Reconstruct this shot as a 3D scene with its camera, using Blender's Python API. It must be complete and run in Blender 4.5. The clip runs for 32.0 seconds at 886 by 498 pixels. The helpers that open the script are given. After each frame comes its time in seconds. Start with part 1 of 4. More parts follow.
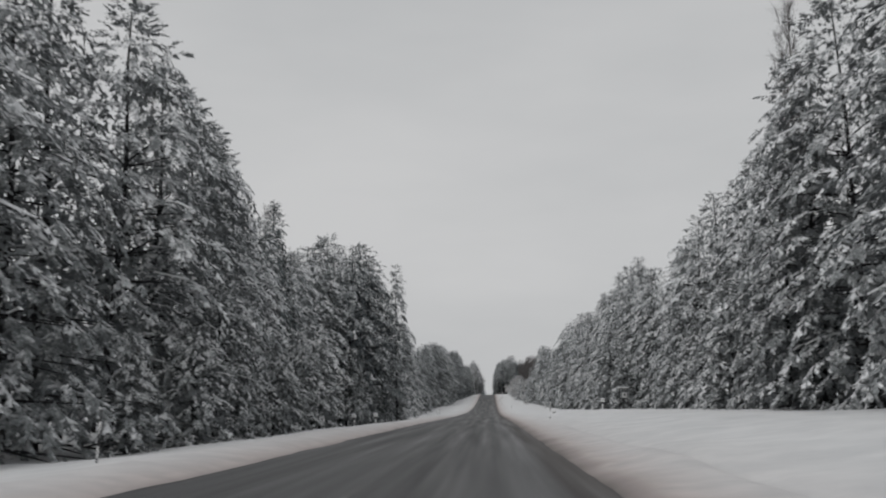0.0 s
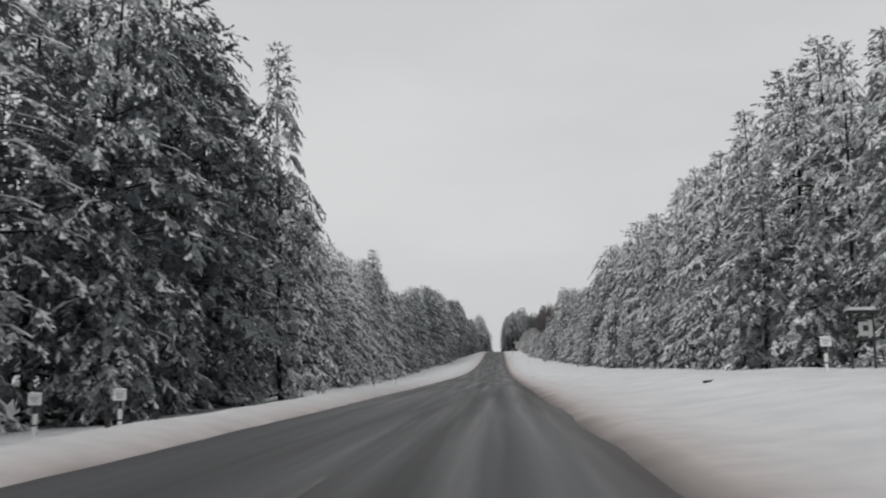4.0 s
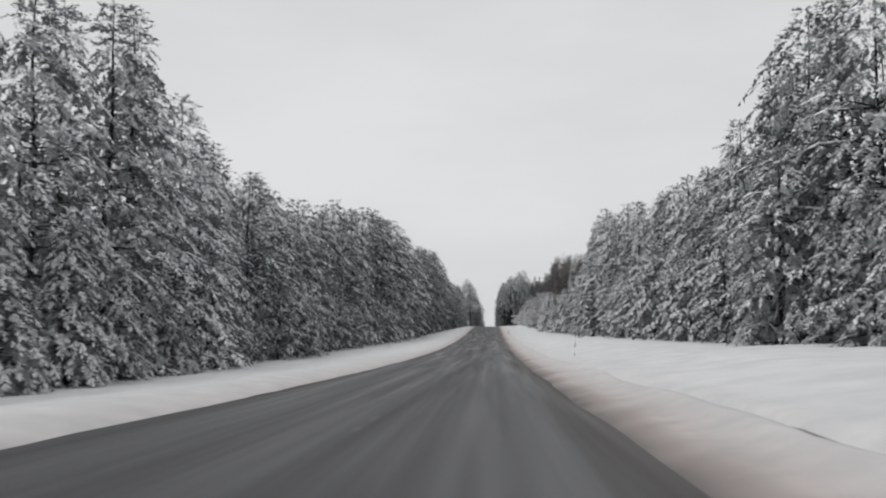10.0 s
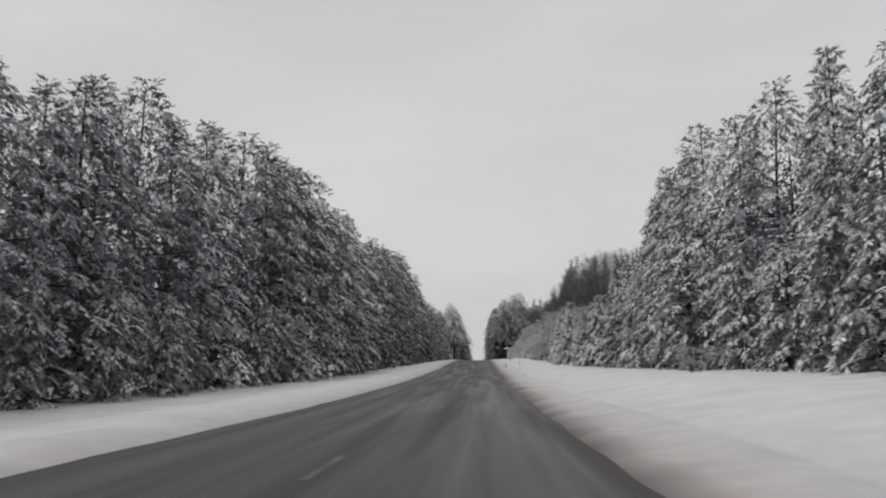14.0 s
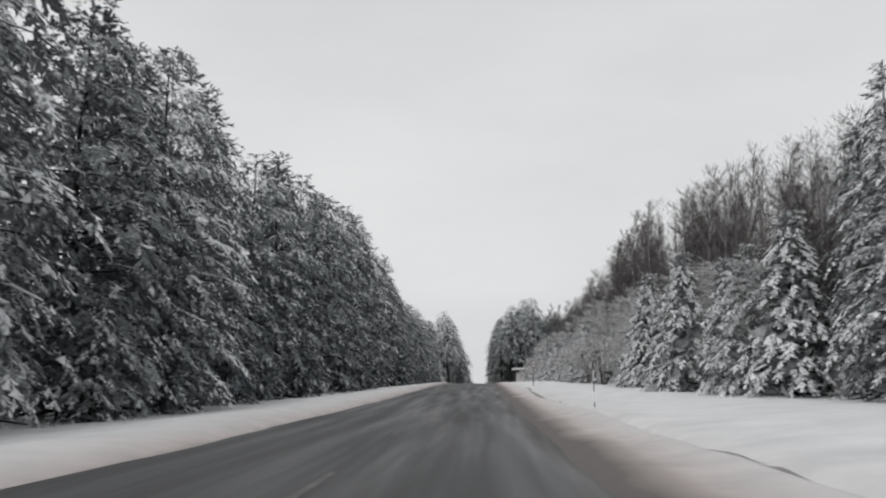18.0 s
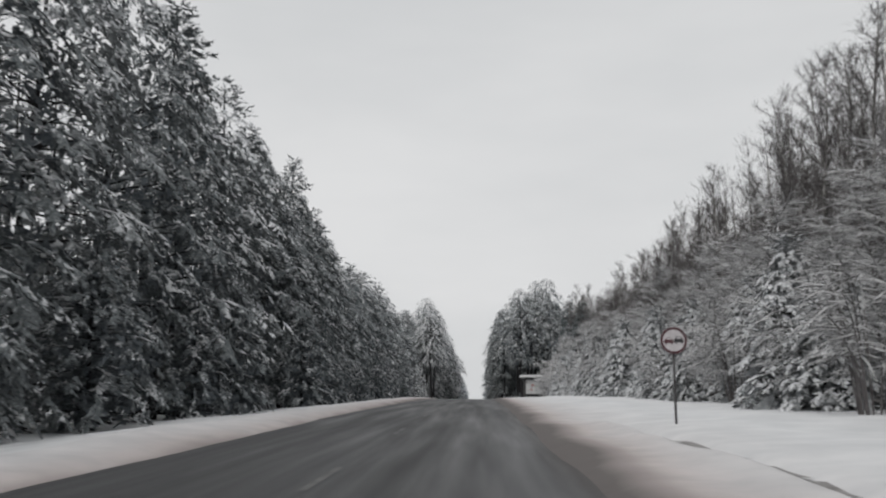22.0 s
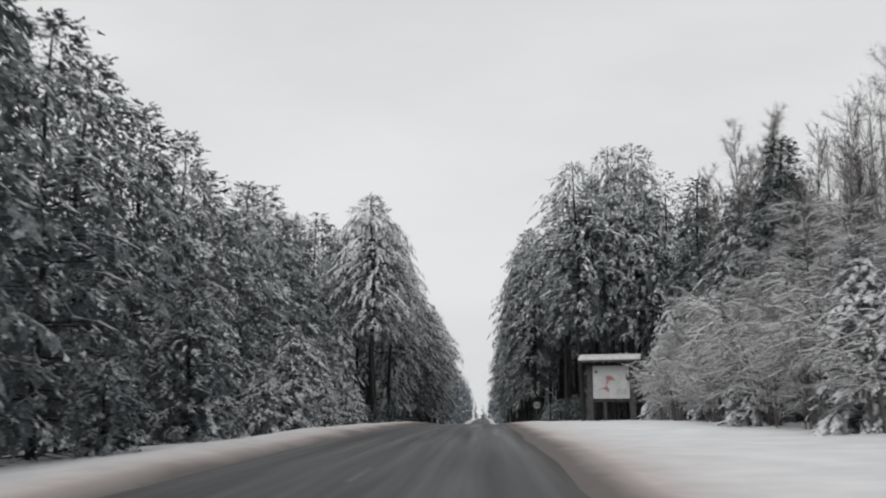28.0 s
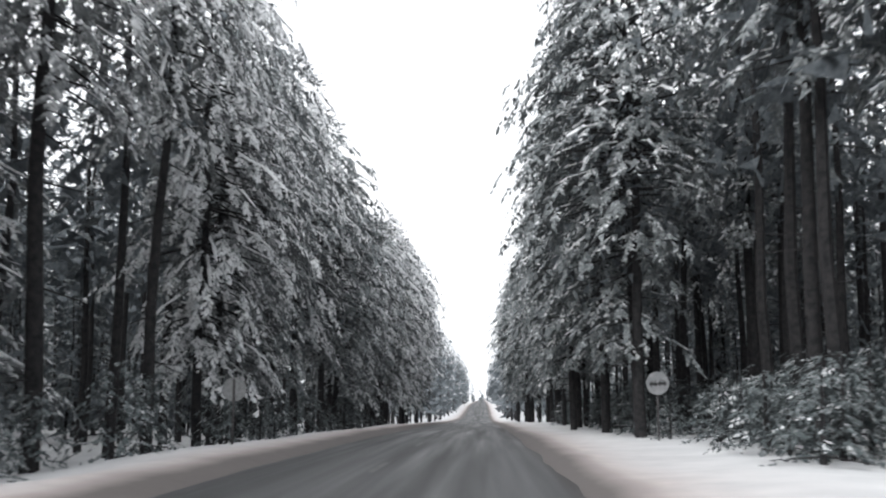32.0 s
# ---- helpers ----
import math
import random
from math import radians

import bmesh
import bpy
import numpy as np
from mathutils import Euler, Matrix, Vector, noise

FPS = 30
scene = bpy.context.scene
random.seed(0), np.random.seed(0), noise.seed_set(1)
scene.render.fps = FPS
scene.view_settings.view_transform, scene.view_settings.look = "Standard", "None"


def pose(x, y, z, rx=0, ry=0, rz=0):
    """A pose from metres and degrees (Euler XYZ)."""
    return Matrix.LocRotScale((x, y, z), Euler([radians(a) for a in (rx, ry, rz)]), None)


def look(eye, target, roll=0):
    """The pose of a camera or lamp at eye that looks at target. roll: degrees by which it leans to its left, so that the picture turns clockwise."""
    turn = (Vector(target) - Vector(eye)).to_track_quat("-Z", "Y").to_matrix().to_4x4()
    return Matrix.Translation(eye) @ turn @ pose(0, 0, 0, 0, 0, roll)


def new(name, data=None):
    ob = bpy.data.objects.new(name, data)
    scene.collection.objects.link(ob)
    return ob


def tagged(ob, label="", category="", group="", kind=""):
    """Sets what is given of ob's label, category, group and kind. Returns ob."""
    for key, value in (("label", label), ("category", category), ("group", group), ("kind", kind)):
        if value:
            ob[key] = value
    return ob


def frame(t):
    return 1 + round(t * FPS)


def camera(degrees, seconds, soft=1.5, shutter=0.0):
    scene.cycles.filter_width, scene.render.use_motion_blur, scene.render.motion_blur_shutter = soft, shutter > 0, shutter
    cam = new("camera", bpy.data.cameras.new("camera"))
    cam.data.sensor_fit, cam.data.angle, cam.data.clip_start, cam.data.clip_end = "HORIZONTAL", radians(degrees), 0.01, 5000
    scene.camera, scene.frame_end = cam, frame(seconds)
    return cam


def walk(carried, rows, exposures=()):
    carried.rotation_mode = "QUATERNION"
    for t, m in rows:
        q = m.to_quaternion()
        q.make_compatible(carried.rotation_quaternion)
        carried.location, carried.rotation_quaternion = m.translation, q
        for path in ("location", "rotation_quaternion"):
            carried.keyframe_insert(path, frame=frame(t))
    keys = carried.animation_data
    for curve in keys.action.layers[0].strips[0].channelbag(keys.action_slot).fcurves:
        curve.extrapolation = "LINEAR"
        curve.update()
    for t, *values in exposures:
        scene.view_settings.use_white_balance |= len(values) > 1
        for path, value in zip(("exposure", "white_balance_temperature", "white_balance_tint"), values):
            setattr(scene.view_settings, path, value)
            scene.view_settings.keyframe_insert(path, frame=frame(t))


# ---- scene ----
CAM_H = 1.25          # eye above the road
CAM_X = 2.0           # car keeps to the lane on the right of the centre line


def ramp(y, points):
    """Piecewise linear."""
    for (a, b), (c, d) in zip(points, points[1:]):
        if y <= c:
            return b + (d - b) * max(0.0, (y - a) / (c - a))
    return points[-1][1]


# grade of the road along its length
GRADE = [(-400, 0.0), (40, -0.0), (80, -0.0014), (120, -0.0032), (160, -0.003), (200, 0.001), (240, 0.0077), (280, 0.0163), (320, 0.0249), (360, 0.0327), (400, 0.0389), (440, 0.0385), (480, 0.0316), (520, 0.0205), (560, 0.0067), (600, -0.0076), (640, -0.018), (700, -0.022), (760, -0.015), (850, 0.012), (930, 0.012), (1000, 0.0), (4000, 0.0)]
_Y0, _STEP = -400, 2.0
_PROFILE = [0.0]
for _i in range(2200):
    _PROFILE.append(_PROFILE[-1] + _STEP * ramp(_Y0 + (_i + 0.5) * _STEP, GRADE))


def road_z(y):
    k = min(max((y - _Y0) / _STEP, 0), len(_PROFILE) - 1.001)
    i = int(k)
    return _PROFILE[i] + (_PROFILE[i + 1] - _PROFILE[i]) * (k - i)


# seconds, metres along the road, yaw, pitch, roll
DRIVE = [
    (0.0, 2.26, 2.86, 9.45, 0.10),
    (0.5, 11.71, 3.08, 8.91, 0.36),
    (1.0, 21.17, 3.14, 8.19, -0.07),
    (1.5, 30.72, 3.27, 7.40, -0.12),
    (2.0, 40.18, 3.57, 6.87, -0.25),
    (2.5, 49.64, 3.63, 6.28, -0.52),
    (3.0, 59.19, 3.50, 5.90, -0.33),
    (3.5, 68.65, 3.33, 6.16, -0.05),
    (4.0, 78.20, 3.36, 7.07, 0.68),
    (4.5, 87.66, 3.26, 6.80, -0.40),
    (6.5, 125.41, 3.48, 8.47, -1.01),
    (7.0, 135.09, 3.53, 8.46, -0.21),
    (7.5, 144.78, 3.37, 7.95, -0.33),
    (8.0, 154.36, 3.59, 5.80, -1.12),
    (8.5, 163.95, 3.66, 1.49, -1.05),
    (9.0, 173.53, 3.43, 1.17, -0.33),
    (9.5, 183.08, 3.15, 3.58, -0.21),
    (10.0, 192.56, 2.98, 5.87, 0.22),
    (10.5, 202.03, 3.02, 6.73, -0.07),
    (11.0, 211.51, 2.79, 8.34, 0.73),
    (11.5, 220.98, 2.51, 8.81, 0.58),
    (12.0, 230.36, 2.55, 8.17, -0.00),
    (12.5, 239.63, 2.66, 8.28, 0.37),
    (13.0, 248.91, 2.41, 8.32, 0.11),
    (13.5, 258.18, 2.22, 8.47, 0.46),
    (14.0, 267.40, 2.31, 8.12, 0.11),
    (14.5, 276.66, 2.20, 8.36, 0.52),
    (16.5, 313.19, 2.55, 8.93, 0.09),
    (17.0, 322.25, 2.48, 9.41, 0.13),
    (17.5, 331.21, 2.49, 9.56, 0.07),
    (18.0, 340.17, 2.38, 9.60, -0.03),
    (18.5, 349.18, 2.22, 9.39, -0.10),
    (19.0, 358.18, 2.16, 9.19, -0.09),
    (19.5, 367.08, 2.23, 9.09, 0.10),
    (20.0, 376.07, 2.15, 9.45, 0.44),
    (20.5, 384.87, 2.02, 9.96, 0.35),
    (21.0, 393.76, 1.90, 10.29, 0.09),
    (21.5, 402.56, 2.06, 10.18, 0.12),
    (22.0, 411.26, 2.17, 10.18, -0.15),
    (22.5, 419.95, 2.01, 10.82, 0.41),
    (23.0, 428.68, 1.75, 11.19, 0.04),
    (23.5, 437.41, 1.67, 11.67, 0.13),
    (24.0, 446.13, 1.67, 12.41, 0.56),
    (24.5, 454.85, 1.76, 12.45, 0.12),
    (25.0, 463.48, 1.68, 12.48, 0.44),
    (25.5, 472.00, 1.68, 12.39, 0.39),
    (27.5, 507.31, 2.32, 10.55, 0.26),
    (28.0, 516.03, 2.48, 9.99, 0.07),
    (28.5, 524.76, 2.47, 9.50, -0.41),
    (29.0, 533.48, 2.49, 10.17, -0.19),
    (29.5, 542.11, 2.46, 9.99, -0.32),
    (30.0, 550.73, 2.45, 9.77, -0.25),
    (30.5, 559.36, 2.36, 9.61, -0.19),
    (31.0, 567.88, 2.52, 9.39, -0.34),
    (31.5, 576.41, 2.08, 9.00, -0.62),
    (32.0, 584.93, 2.38, 8.89, 0.02),
]


def drive_pose(y, yaw, pitch, roll):
    return pose(CAM_X, y, road_z(y) + CAM_H, 90 + pitch, roll, yaw)


# the film's camera lets in more light as the trees close in
EXPOSURES = [(0, -0.05), (1, 0.0), (2, 0.1), (4, 0.18), (7, 0.0), (8, 0.05), (9, 0.38), (10, 0.34), (11, 0.16), (13, 0.12), (17, 0.33), (19, 0.38), (23, 0.22), (25, 0.06), (28, 0.43), (29, 0.68), (30, 0.76), (32, 1.42)]
cam = camera(50.0, 32.0, soft=2.15, shutter=0.25)
walk(cam, [(t, drive_pose(*r)) for t, *r in DRIVE], exposures=[(t, e, 6500 if t < 29 else 6330, 10) for t, e in EXPOSURES])

# ---- light: overcast winter sky ----
world = bpy.data.worlds.new("overcast_sky")
scene.world = world
world.use_nodes = True
wn, wl = world.node_tree.nodes, world.node_tree.links
wn.clear()
w_out, w_bg = wn.new("ShaderNodeOutputWorld"), wn.new("ShaderNodeBackground")
w_sky, w_hsv = wn.new("ShaderNodeTexSky"), wn.new("ShaderNodeHueSaturation")
w_sky.sky_type, w_sky.sun_disc = "NISHITA", False
w_sky.sun_elevation, w_sky.sun_rotation = radians(48), radians(210)
w_sky.dust_density, w_sky.ozone_density = 6.0, 1.0
w_hsv.inputs["Saturation"].default_value = 0.04
w_cloud, w_coord, w_map = wn.new("ShaderNodeTexNoise"), wn.new("ShaderNodeTexCoord"), wn.new("ShaderNodeMapping")
w_ramp, w_mix, w_flat = wn.new("ShaderNodeValToRGB"), wn.new("ShaderNodeMix"), wn.new("ShaderNodeMix")
w_map.inputs["Scale"].default_value = (1.0, 1.0, 3.2)
w_cloud.inputs["Scale"].default_value, w_cloud.inputs["Detail"].default_value = 1.7, 5
w_ramp.color_ramp.elements[0].position, w_ramp.color_ramp.elements[0].color = 0.3, (0.86, 0.875, 0.885, 1)
w_ramp.color_ramp.elements[1].position, w_ramp.color_ramp.elements[1].color = 0.7, (1.05, 1.05, 1.05, 1)
w_mix.data_type = w_flat.data_type = "RGBA"
w_mix.blend_type = "MULTIPLY"
w_mix.inputs["Factor"].default_value = 1.0
w_flat.inputs["Factor"].default_value = 0.93
w_flat.inputs["B"].default_value = (6.4, 6.45, 6.5, 1)       # thick even cloud layer
wl.new(w_coord.outputs["Generated"], w_map.inputs["Vector"])
wl.new(w_map.outputs["Vector"], w_cloud.inputs["Vector"])
wl.new(w_cloud.outputs["Fac"], w_ramp.inputs["Fac"])
wl.new(w_sky.outputs["Color"], w_hsv.inputs["Color"])
wl.new(w_hsv.outputs["Color"], w_flat.inputs["A"])
wl.new(w_flat.outputs["Result"], w_mix.inputs["A"])
wl.new(w_ramp.outputs["Color"], w_mix.inputs["B"])
wl.new(w_mix.outputs["Result"], w_bg.inputs["Color"])
w_bg.inputs["Strength"].default_value = 0.09
wl.new(w_bg.outputs["Background"], w_out.inputs["Surface"])

sun_data = bpy.data.lights.new("sun", "SUN")
sun_data.energy, sun_data.angle, sun_data.color = 1.25, radians(60), (1.0, 0.985, 0.96)
sun = new("sun", sun_data)
sun.matrix_world = look((-24, -42, 54), (0, 0, 0))

# ---- materials ----
def material(name, rough=0.8, spec=0.3):
    m = bpy.data.materials.new(name)
    m.use_nodes = True
    bsdf = m.node_tree.nodes["Principled BSDF"]
    bsdf.inputs["Roughness"].default_value = rough
    bsdf.inputs["Specular IOR Level"].default_value = spec
    return m, m.node_tree.nodes, m.node_tree.links, bsdf


def noise_node(nt, scale, detail=4.0, coord=None, rough=0.55):
    nodes, links = nt.nodes, nt.links
    n = nodes.new("ShaderNodeTexNoise")
    n.inputs["Scale"].default_value, n.inputs["Detail"].default_value, n.inputs["Roughness"].default_value = scale, detail, rough
    if coord is not None:
        links.new(coord, n.inputs["Vector"])
    return n.outputs["Fac"]


def stops(nt, fac, *pairs):
    r = nt.nodes.new("ShaderNodeValToRGB")
    e = r.color_ramp.elements
    while len(e) < len(pairs):
        e.new(0.5)
    for el, (p, c) in zip(e, pairs):
        el.position, el.color = p, (*c, 1)
    nt.links.new(fac, r.inputs["Fac"])
    return r.outputs["Color"]


def mix_color(nt, fac, a, b, blend="MIX"):
    m = nt.nodes.new("ShaderNodeMix")
    m.data_type, m.blend_type = "RGBA", blend
    for socket, v in (("Factor", fac), ("A", a), ("B", b)):
        if isinstance(v, (int, float)):
            m.inputs[socket].default_value = v
        elif isinstance(v, tuple):
            m.inputs[socket].default_value = (*v, 1)
        else:
            nt.links.new(v, m.inputs[socket])
    return m.outputs["Result"]


def calc(nt, op, a, b=0.0, clamp=False):
    n = nt.nodes.new("ShaderNodeMath")
    n.operation, n.use_clamp = op, clamp
    for i, v in enumerate((a, b)):
        if isinstance(v, (int, float)):
            n.inputs[i].default_value = v
        else:
            nt.links.new(v, n.inputs[i])
    return n.outputs[0]


def bumped(nt, bsdf, height, strength, distance):
    b = nt.nodes.new("ShaderNodeBump")
    b.inputs["Strength"].default_value, b.inputs["Distance"].default_value = strength, distance
    nt.links.new(height, b.inputs["Height"])
    nt.links.new(b.outputs["Normal"], bsdf.inputs["Normal"])


def place_coord(nt):
    return nt.nodes.new("ShaderNodeNewGeometry").outputs["Position"]


def simple_material(name, dark, light, scale, rough=0.8, spec=0.3, bump=0.0, objectwise=0.0):
    m, nodes, links, bsdf = material(name, rough, spec)
    nt = m.node_tree
    c = place_coord(nt)
    col = stops(nt, noise_node(nt, scale, 5, c), (0.3, dark), (0.7, light))
    if objectwise:
        info = nodes.new("ShaderNodeObjectInfo").outputs["Random"]
        shade = calc(nt, "MULTIPLY_ADD", info, objectwise)
        nodes[-1].inputs[2].default_value = 1 - objectwise / 2
        col = mix_color(nt, 1.0, col, shade, "MULTIPLY")
    links.new(col, bsdf.inputs["Base Color"])
    if bump:
        bumped(nt, bsdf, noise_node(nt, scale * 4, 4, c), 0.6, bump)
    return m


# inner needles: greys lifted so the colour holds haze along with rime
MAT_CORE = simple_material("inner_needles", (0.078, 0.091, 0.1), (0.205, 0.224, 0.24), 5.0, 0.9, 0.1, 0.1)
MAT_RIMED_CORE = simple_material("rimed_hazed_inner_needles", (0.14, 0.152, 0.158), (0.29, 0.303, 0.31), 5.0, 0.9, 0.1, 0.1)
MAT_FROST_CORE = simple_material("frosted_hazed_inner_needles", (0.22, 0.232, 0.24), (0.4, 0.412, 0.42), 5.0, 0.9, 0.1, 0.1)
MAT_BARK = simple_material("pine_bark", (0.015, 0.015, 0.017), (0.044, 0.042, 0.043), 6.0, 0.9, 0.2, 0.02)
MAT_TWIG = simple_material("bare_twigs", (0.075, 0.069, 0.07), (0.15, 0.14, 0.14), 3.0, 0.85, 0.2)
MAT_BIRCH = simple_material("birch_bark", (0.09, 0.085, 0.083), (0.36, 0.35, 0.34), 2.5, 0.7, 0.3, 0.005)
MAT_SNOW = simple_material("bough_snow", (0.72, 0.74, 0.77), (0.86, 0.87, 0.885), 3.0, 0.85, 0.2, 0.02)
MAT_FROST = simple_material("frosted_twigs", (0.22, 0.22, 0.22), (0.46, 0.46, 0.47), 4.0, 0.85, 0.2)
MAT_RIME = simple_material("snow_on_twigs", (0.34, 0.342, 0.345), (0.59, 0.592, 0.597), 2.0, 0.85, 0.2)


def needle_color(nt, c, frost_haze):
    """Dark tufts with grey-white rime on their tips; higher values also paint in a lift of the darks for haze."""
    fine = noise_node(nt, 9.0, 3, c, 0.6)
    broad = noise_node(nt, 0.8, 4, c)
    rime = [tuple(a + (b - a) * frost_haze for a, b in zip(*p)) for p in (((0.06, 0.074, 0.077), (0.13, 0.142, 0.147)), ((0.1, 0.116, 0.12), (0.22, 0.234, 0.24)), ((0.26, 0.275, 0.285), (0.42, 0.43, 0.437)))]
    tuft = stops(nt, fine, (0.34, rime[0]), (0.52, rime[1]), (0.7, rime[2]))
    shade = stops(nt, broad, (0.3, (0.78, 0.79, 0.79)), (0.7, (1.12, 1.12, 1.12)))
    return mix_color(nt, 1.0, tuft, shade, "MULTIPLY")


def needles(name, frost_haze):
    m, nodes, links, bsdf = material(name, 0.8, 0.15)
    nt = m.node_tree
    c = place_coord(nt)
    tone = calc(nt, "MULTIPLY_ADD", nodes.new("ShaderNodeObjectInfo").outputs["Random"], 0.4)
    nodes[-1].inputs[2].default_value = 0.8
    links.new(mix_color(nt, 1.0, needle_color(nt, c, frost_haze), tone, "MULTIPLY"), bsdf.inputs["Base Color"])
    return m


def bough_snow(name, load, frost_haze, white=1.0):
    """Snow lying in broken lumps on whatever faces up, needles between and below."""
    m, nodes, links, bsdf = material(name, 0.85, 0.15)
    nt = m.node_tree
    c = place_coord(nt)
    sep = nodes.new("ShaderNodeSeparateXYZ")
    links.new(nodes.new("ShaderNodeNewGeometry").outputs["Normal"], sep.inputs[0])
    lump = calc(nt, "MULTIPLY", calc(nt, "SUBTRACT", noise_node(nt, 5.0, 3, c, 0.6), 0.5), 1.2)
    drift = calc(nt, "MULTIPLY", calc(nt, "SUBTRACT", noise_node(nt, 0.9, 3, c), 0.5), 3.8)
    up = calc(nt, "ADD", calc(nt, "ADD", sep.outputs["Z"], load), calc(nt, "ADD", lump, drift))
    vary = calc(nt, "MULTIPLY", calc(nt, "SUBTRACT", nodes.new("ShaderNodeObjectInfo").outputs["Random"], 0.5), 0.5)
    cover = stops(nt, calc(nt, "ADD", up, vary), (0.2, (0, 0, 0)), (0.55, (1, 1, 1)))
    snow = stops(nt, noise_node(nt, 3.0, 4, c), (0.3, (0.64 * white, 0.655 * white, 0.675 * white)), (0.7, (0.79 * white, 0.8 * white, 0.815 * white)))
    links.new(mix_color(nt, cover, needle_color(nt, c, frost_haze), snow), bsdf.inputs["Base Color"])
    return m


MAT_BOUGH, MAT_NEEDLE = bough_snow("snowy_boughs", -0.16, 1.2, 0.93), needles("rimed_needles", 1.4)
MAT_THIN, MAT_GREEN_NEEDLE = bough_snow("thinly_snowed_boughs", -0.75, 0.45, 0.8), needles("green_needles", 0.6)
MAT_FROSTED = needles("frosted_needles", 2.1)
MAT_DARK_NEEDLE = needles("dark_needles", 0.0)
MAT_DUSTED = bough_snow("dusted_boughs", -0.45, 0.55, 0.78)
MAT_HEAVY = bough_snow("heavily_rimed_boughs", 0.3, 1.9)
MAT_LADEN = bough_snow("laden_boughs", 0.32, 0.95, 0.82)


def ground_snow():
    m, nodes, links, bsdf = material("ground_snow", 0.8, 0.25)
    nt = m.node_tree
    c = place_coord(nt)
    sep = nodes.new("ShaderNodeSeparateXYZ")
    links.new(c, sep.inputs[0])
    snow = stops(nt, noise_node(nt, 0.6, 6, c), (0.3, (0.51, 0.52, 0.535)), (0.7, (0.64, 0.645, 0.655)))
    wob = calc(nt, "MULTIPLY", noise_node(nt, 0.3, 5, c, 0.6), 1.1)
    # slush thrown up by tyres, mostly along the near lane
    off = calc(nt, "SUBTRACT", calc(nt, "MAXIMUM", sep.outputs["X"], calc(nt, "MULTIPLY_ADD", sep.outputs["X"], -1.0)), wob)
    nodes_madd = [n for n in nodes if n.type == "MATH" and n.operation == "MULTIPLY_ADD"][-1]
    nodes_madd.inputs[2].default_value = 0.65
    dirt = stops(nt, calc(nt, "DIVIDE", off, 8.0), (0.4, (0.95, 0.95, 0.95)), (0.46, (0.88, 0.88, 0.88)), (0.53, (0.55, 0.55, 0.55)), (0.61, (0.3, 0.3, 0.3)), (0.78, (0.1, 0.1, 0.1)), (1.0, (0.0, 0.0, 0.0)))
    brown = stops(nt, noise_node(nt, 1.2, 5, c), (0.3, (0.27, 0.225, 0.215)), (0.7, (0.43, 0.37, 0.355)))
    churned = stops(nt, calc(nt, "DIVIDE", off, 8.0), (0.4, (1, 1, 1)), (0.49, (0, 0, 0)))      # dark wet slush at the very edge
    brown = mix_color(nt, churned, brown, (0.085, 0.073, 0.069))
    links.new(mix_color(nt, dirt, snow, brown), bsdf.inputs["Base Color"])
    bumped(nt, bsdf, noise_node(nt, 0.9, 7, c), 0.35, 0.1)
    return m


def asphalt():
    m, nodes, links, bsdf = material("wet_asphalt", 0.55, 0.35)
    nt = m.node_tree
    c = place_coord(nt)
    sep = nodes.new("ShaderNodeSeparateXYZ")
    links.new(c, sep.inputs[0])
    stretch = nodes.new("ShaderNodeMapping")
    stretch.inputs["Scale"].default_value = (1.0, 0.022, 1.0)
    links.new(c, stretch.inputs["Vector"])
    streak = noise_node(nt, 1.6, 2.5, stretch.outputs["Vector"])
    x = calc(nt, "ADD", sep.outputs["X"], calc(nt, "MULTIPLY", calc(nt, "SUBTRACT", streak, 0.5), 0.55))
    # dry salty bands between damp wheel tracks
    tone = lambda v: (v, v * 1.02, v * 1.06)
    base = stops(nt, calc(nt, "DIVIDE", calc(nt, "ADD", x, 5.0), 10.0), (0.12, tone(.046)), (0.22, tone(.062)), (0.32, tone(.046)), (0.44, tone(.062)), (0.51, tone(.042)), (0.6, tone(.036)), (0.67, tone(.054)), (0.715, tone(.05)), (0.76, tone(.088)), (0.8, tone(.074)), (0.835, tone(.045)))
    grit = stops(nt, noise_node(nt, 60, 3, c), (0.3, (0.75, 0.75, 0.75)), (0.7, (1.2, 1.2, 1.2)))
    patch = stops(nt, noise_node(nt, 0.7, 3, stretch.outputs["Vector"]), (0.3, (0.87, 0.87, 0.87)), (0.7, (1.15, 1.15, 1.15)))
    col = mix_color(nt, 1.0, mix_color(nt, 1.0, base, grit, "MULTIPLY"), patch, "MULTIPLY")
    uphill_tone = stops(nt, calc(nt, "DIVIDE", calc(nt, "ADD", sep.outputs["Y"], calc(nt, "MULTIPLY", streak, 120.0)), 1000.0), (0.36, (1, 1, 1)), (0.5, (0.72, 0.72, 0.73)))     # darker up the hill
    col = mix_color(nt, 1.0, col, uphill_tone, "MULTIPLY")
    edge = stops(nt, calc(nt, "DIVIDE", calc(nt, "ADD", sep.outputs["X"], streak), 6.0), (0.58, (0, 0, 0)), (0.68, (0.8, 0.8, 0.8)), (0.8, (0.95, 0.95, 0.95)))
    links.new(mix_color(nt, edge, col, (0.043, 0.036, 0.034)), bsdf.inputs["Base Color"])
    links.new(stops(nt, streak, (0.3, (0.45, 0.45, 0.45)), (0.7, (0.75, 0.75, 0.75))), bsdf.inputs["Roughness"])
    bumped(nt, bsdf, noise_node(nt, 90, 3, c), 0.4, 0.006)
    return m


MAT_GROUND, MAT_ROAD = ground_snow(), asphalt()


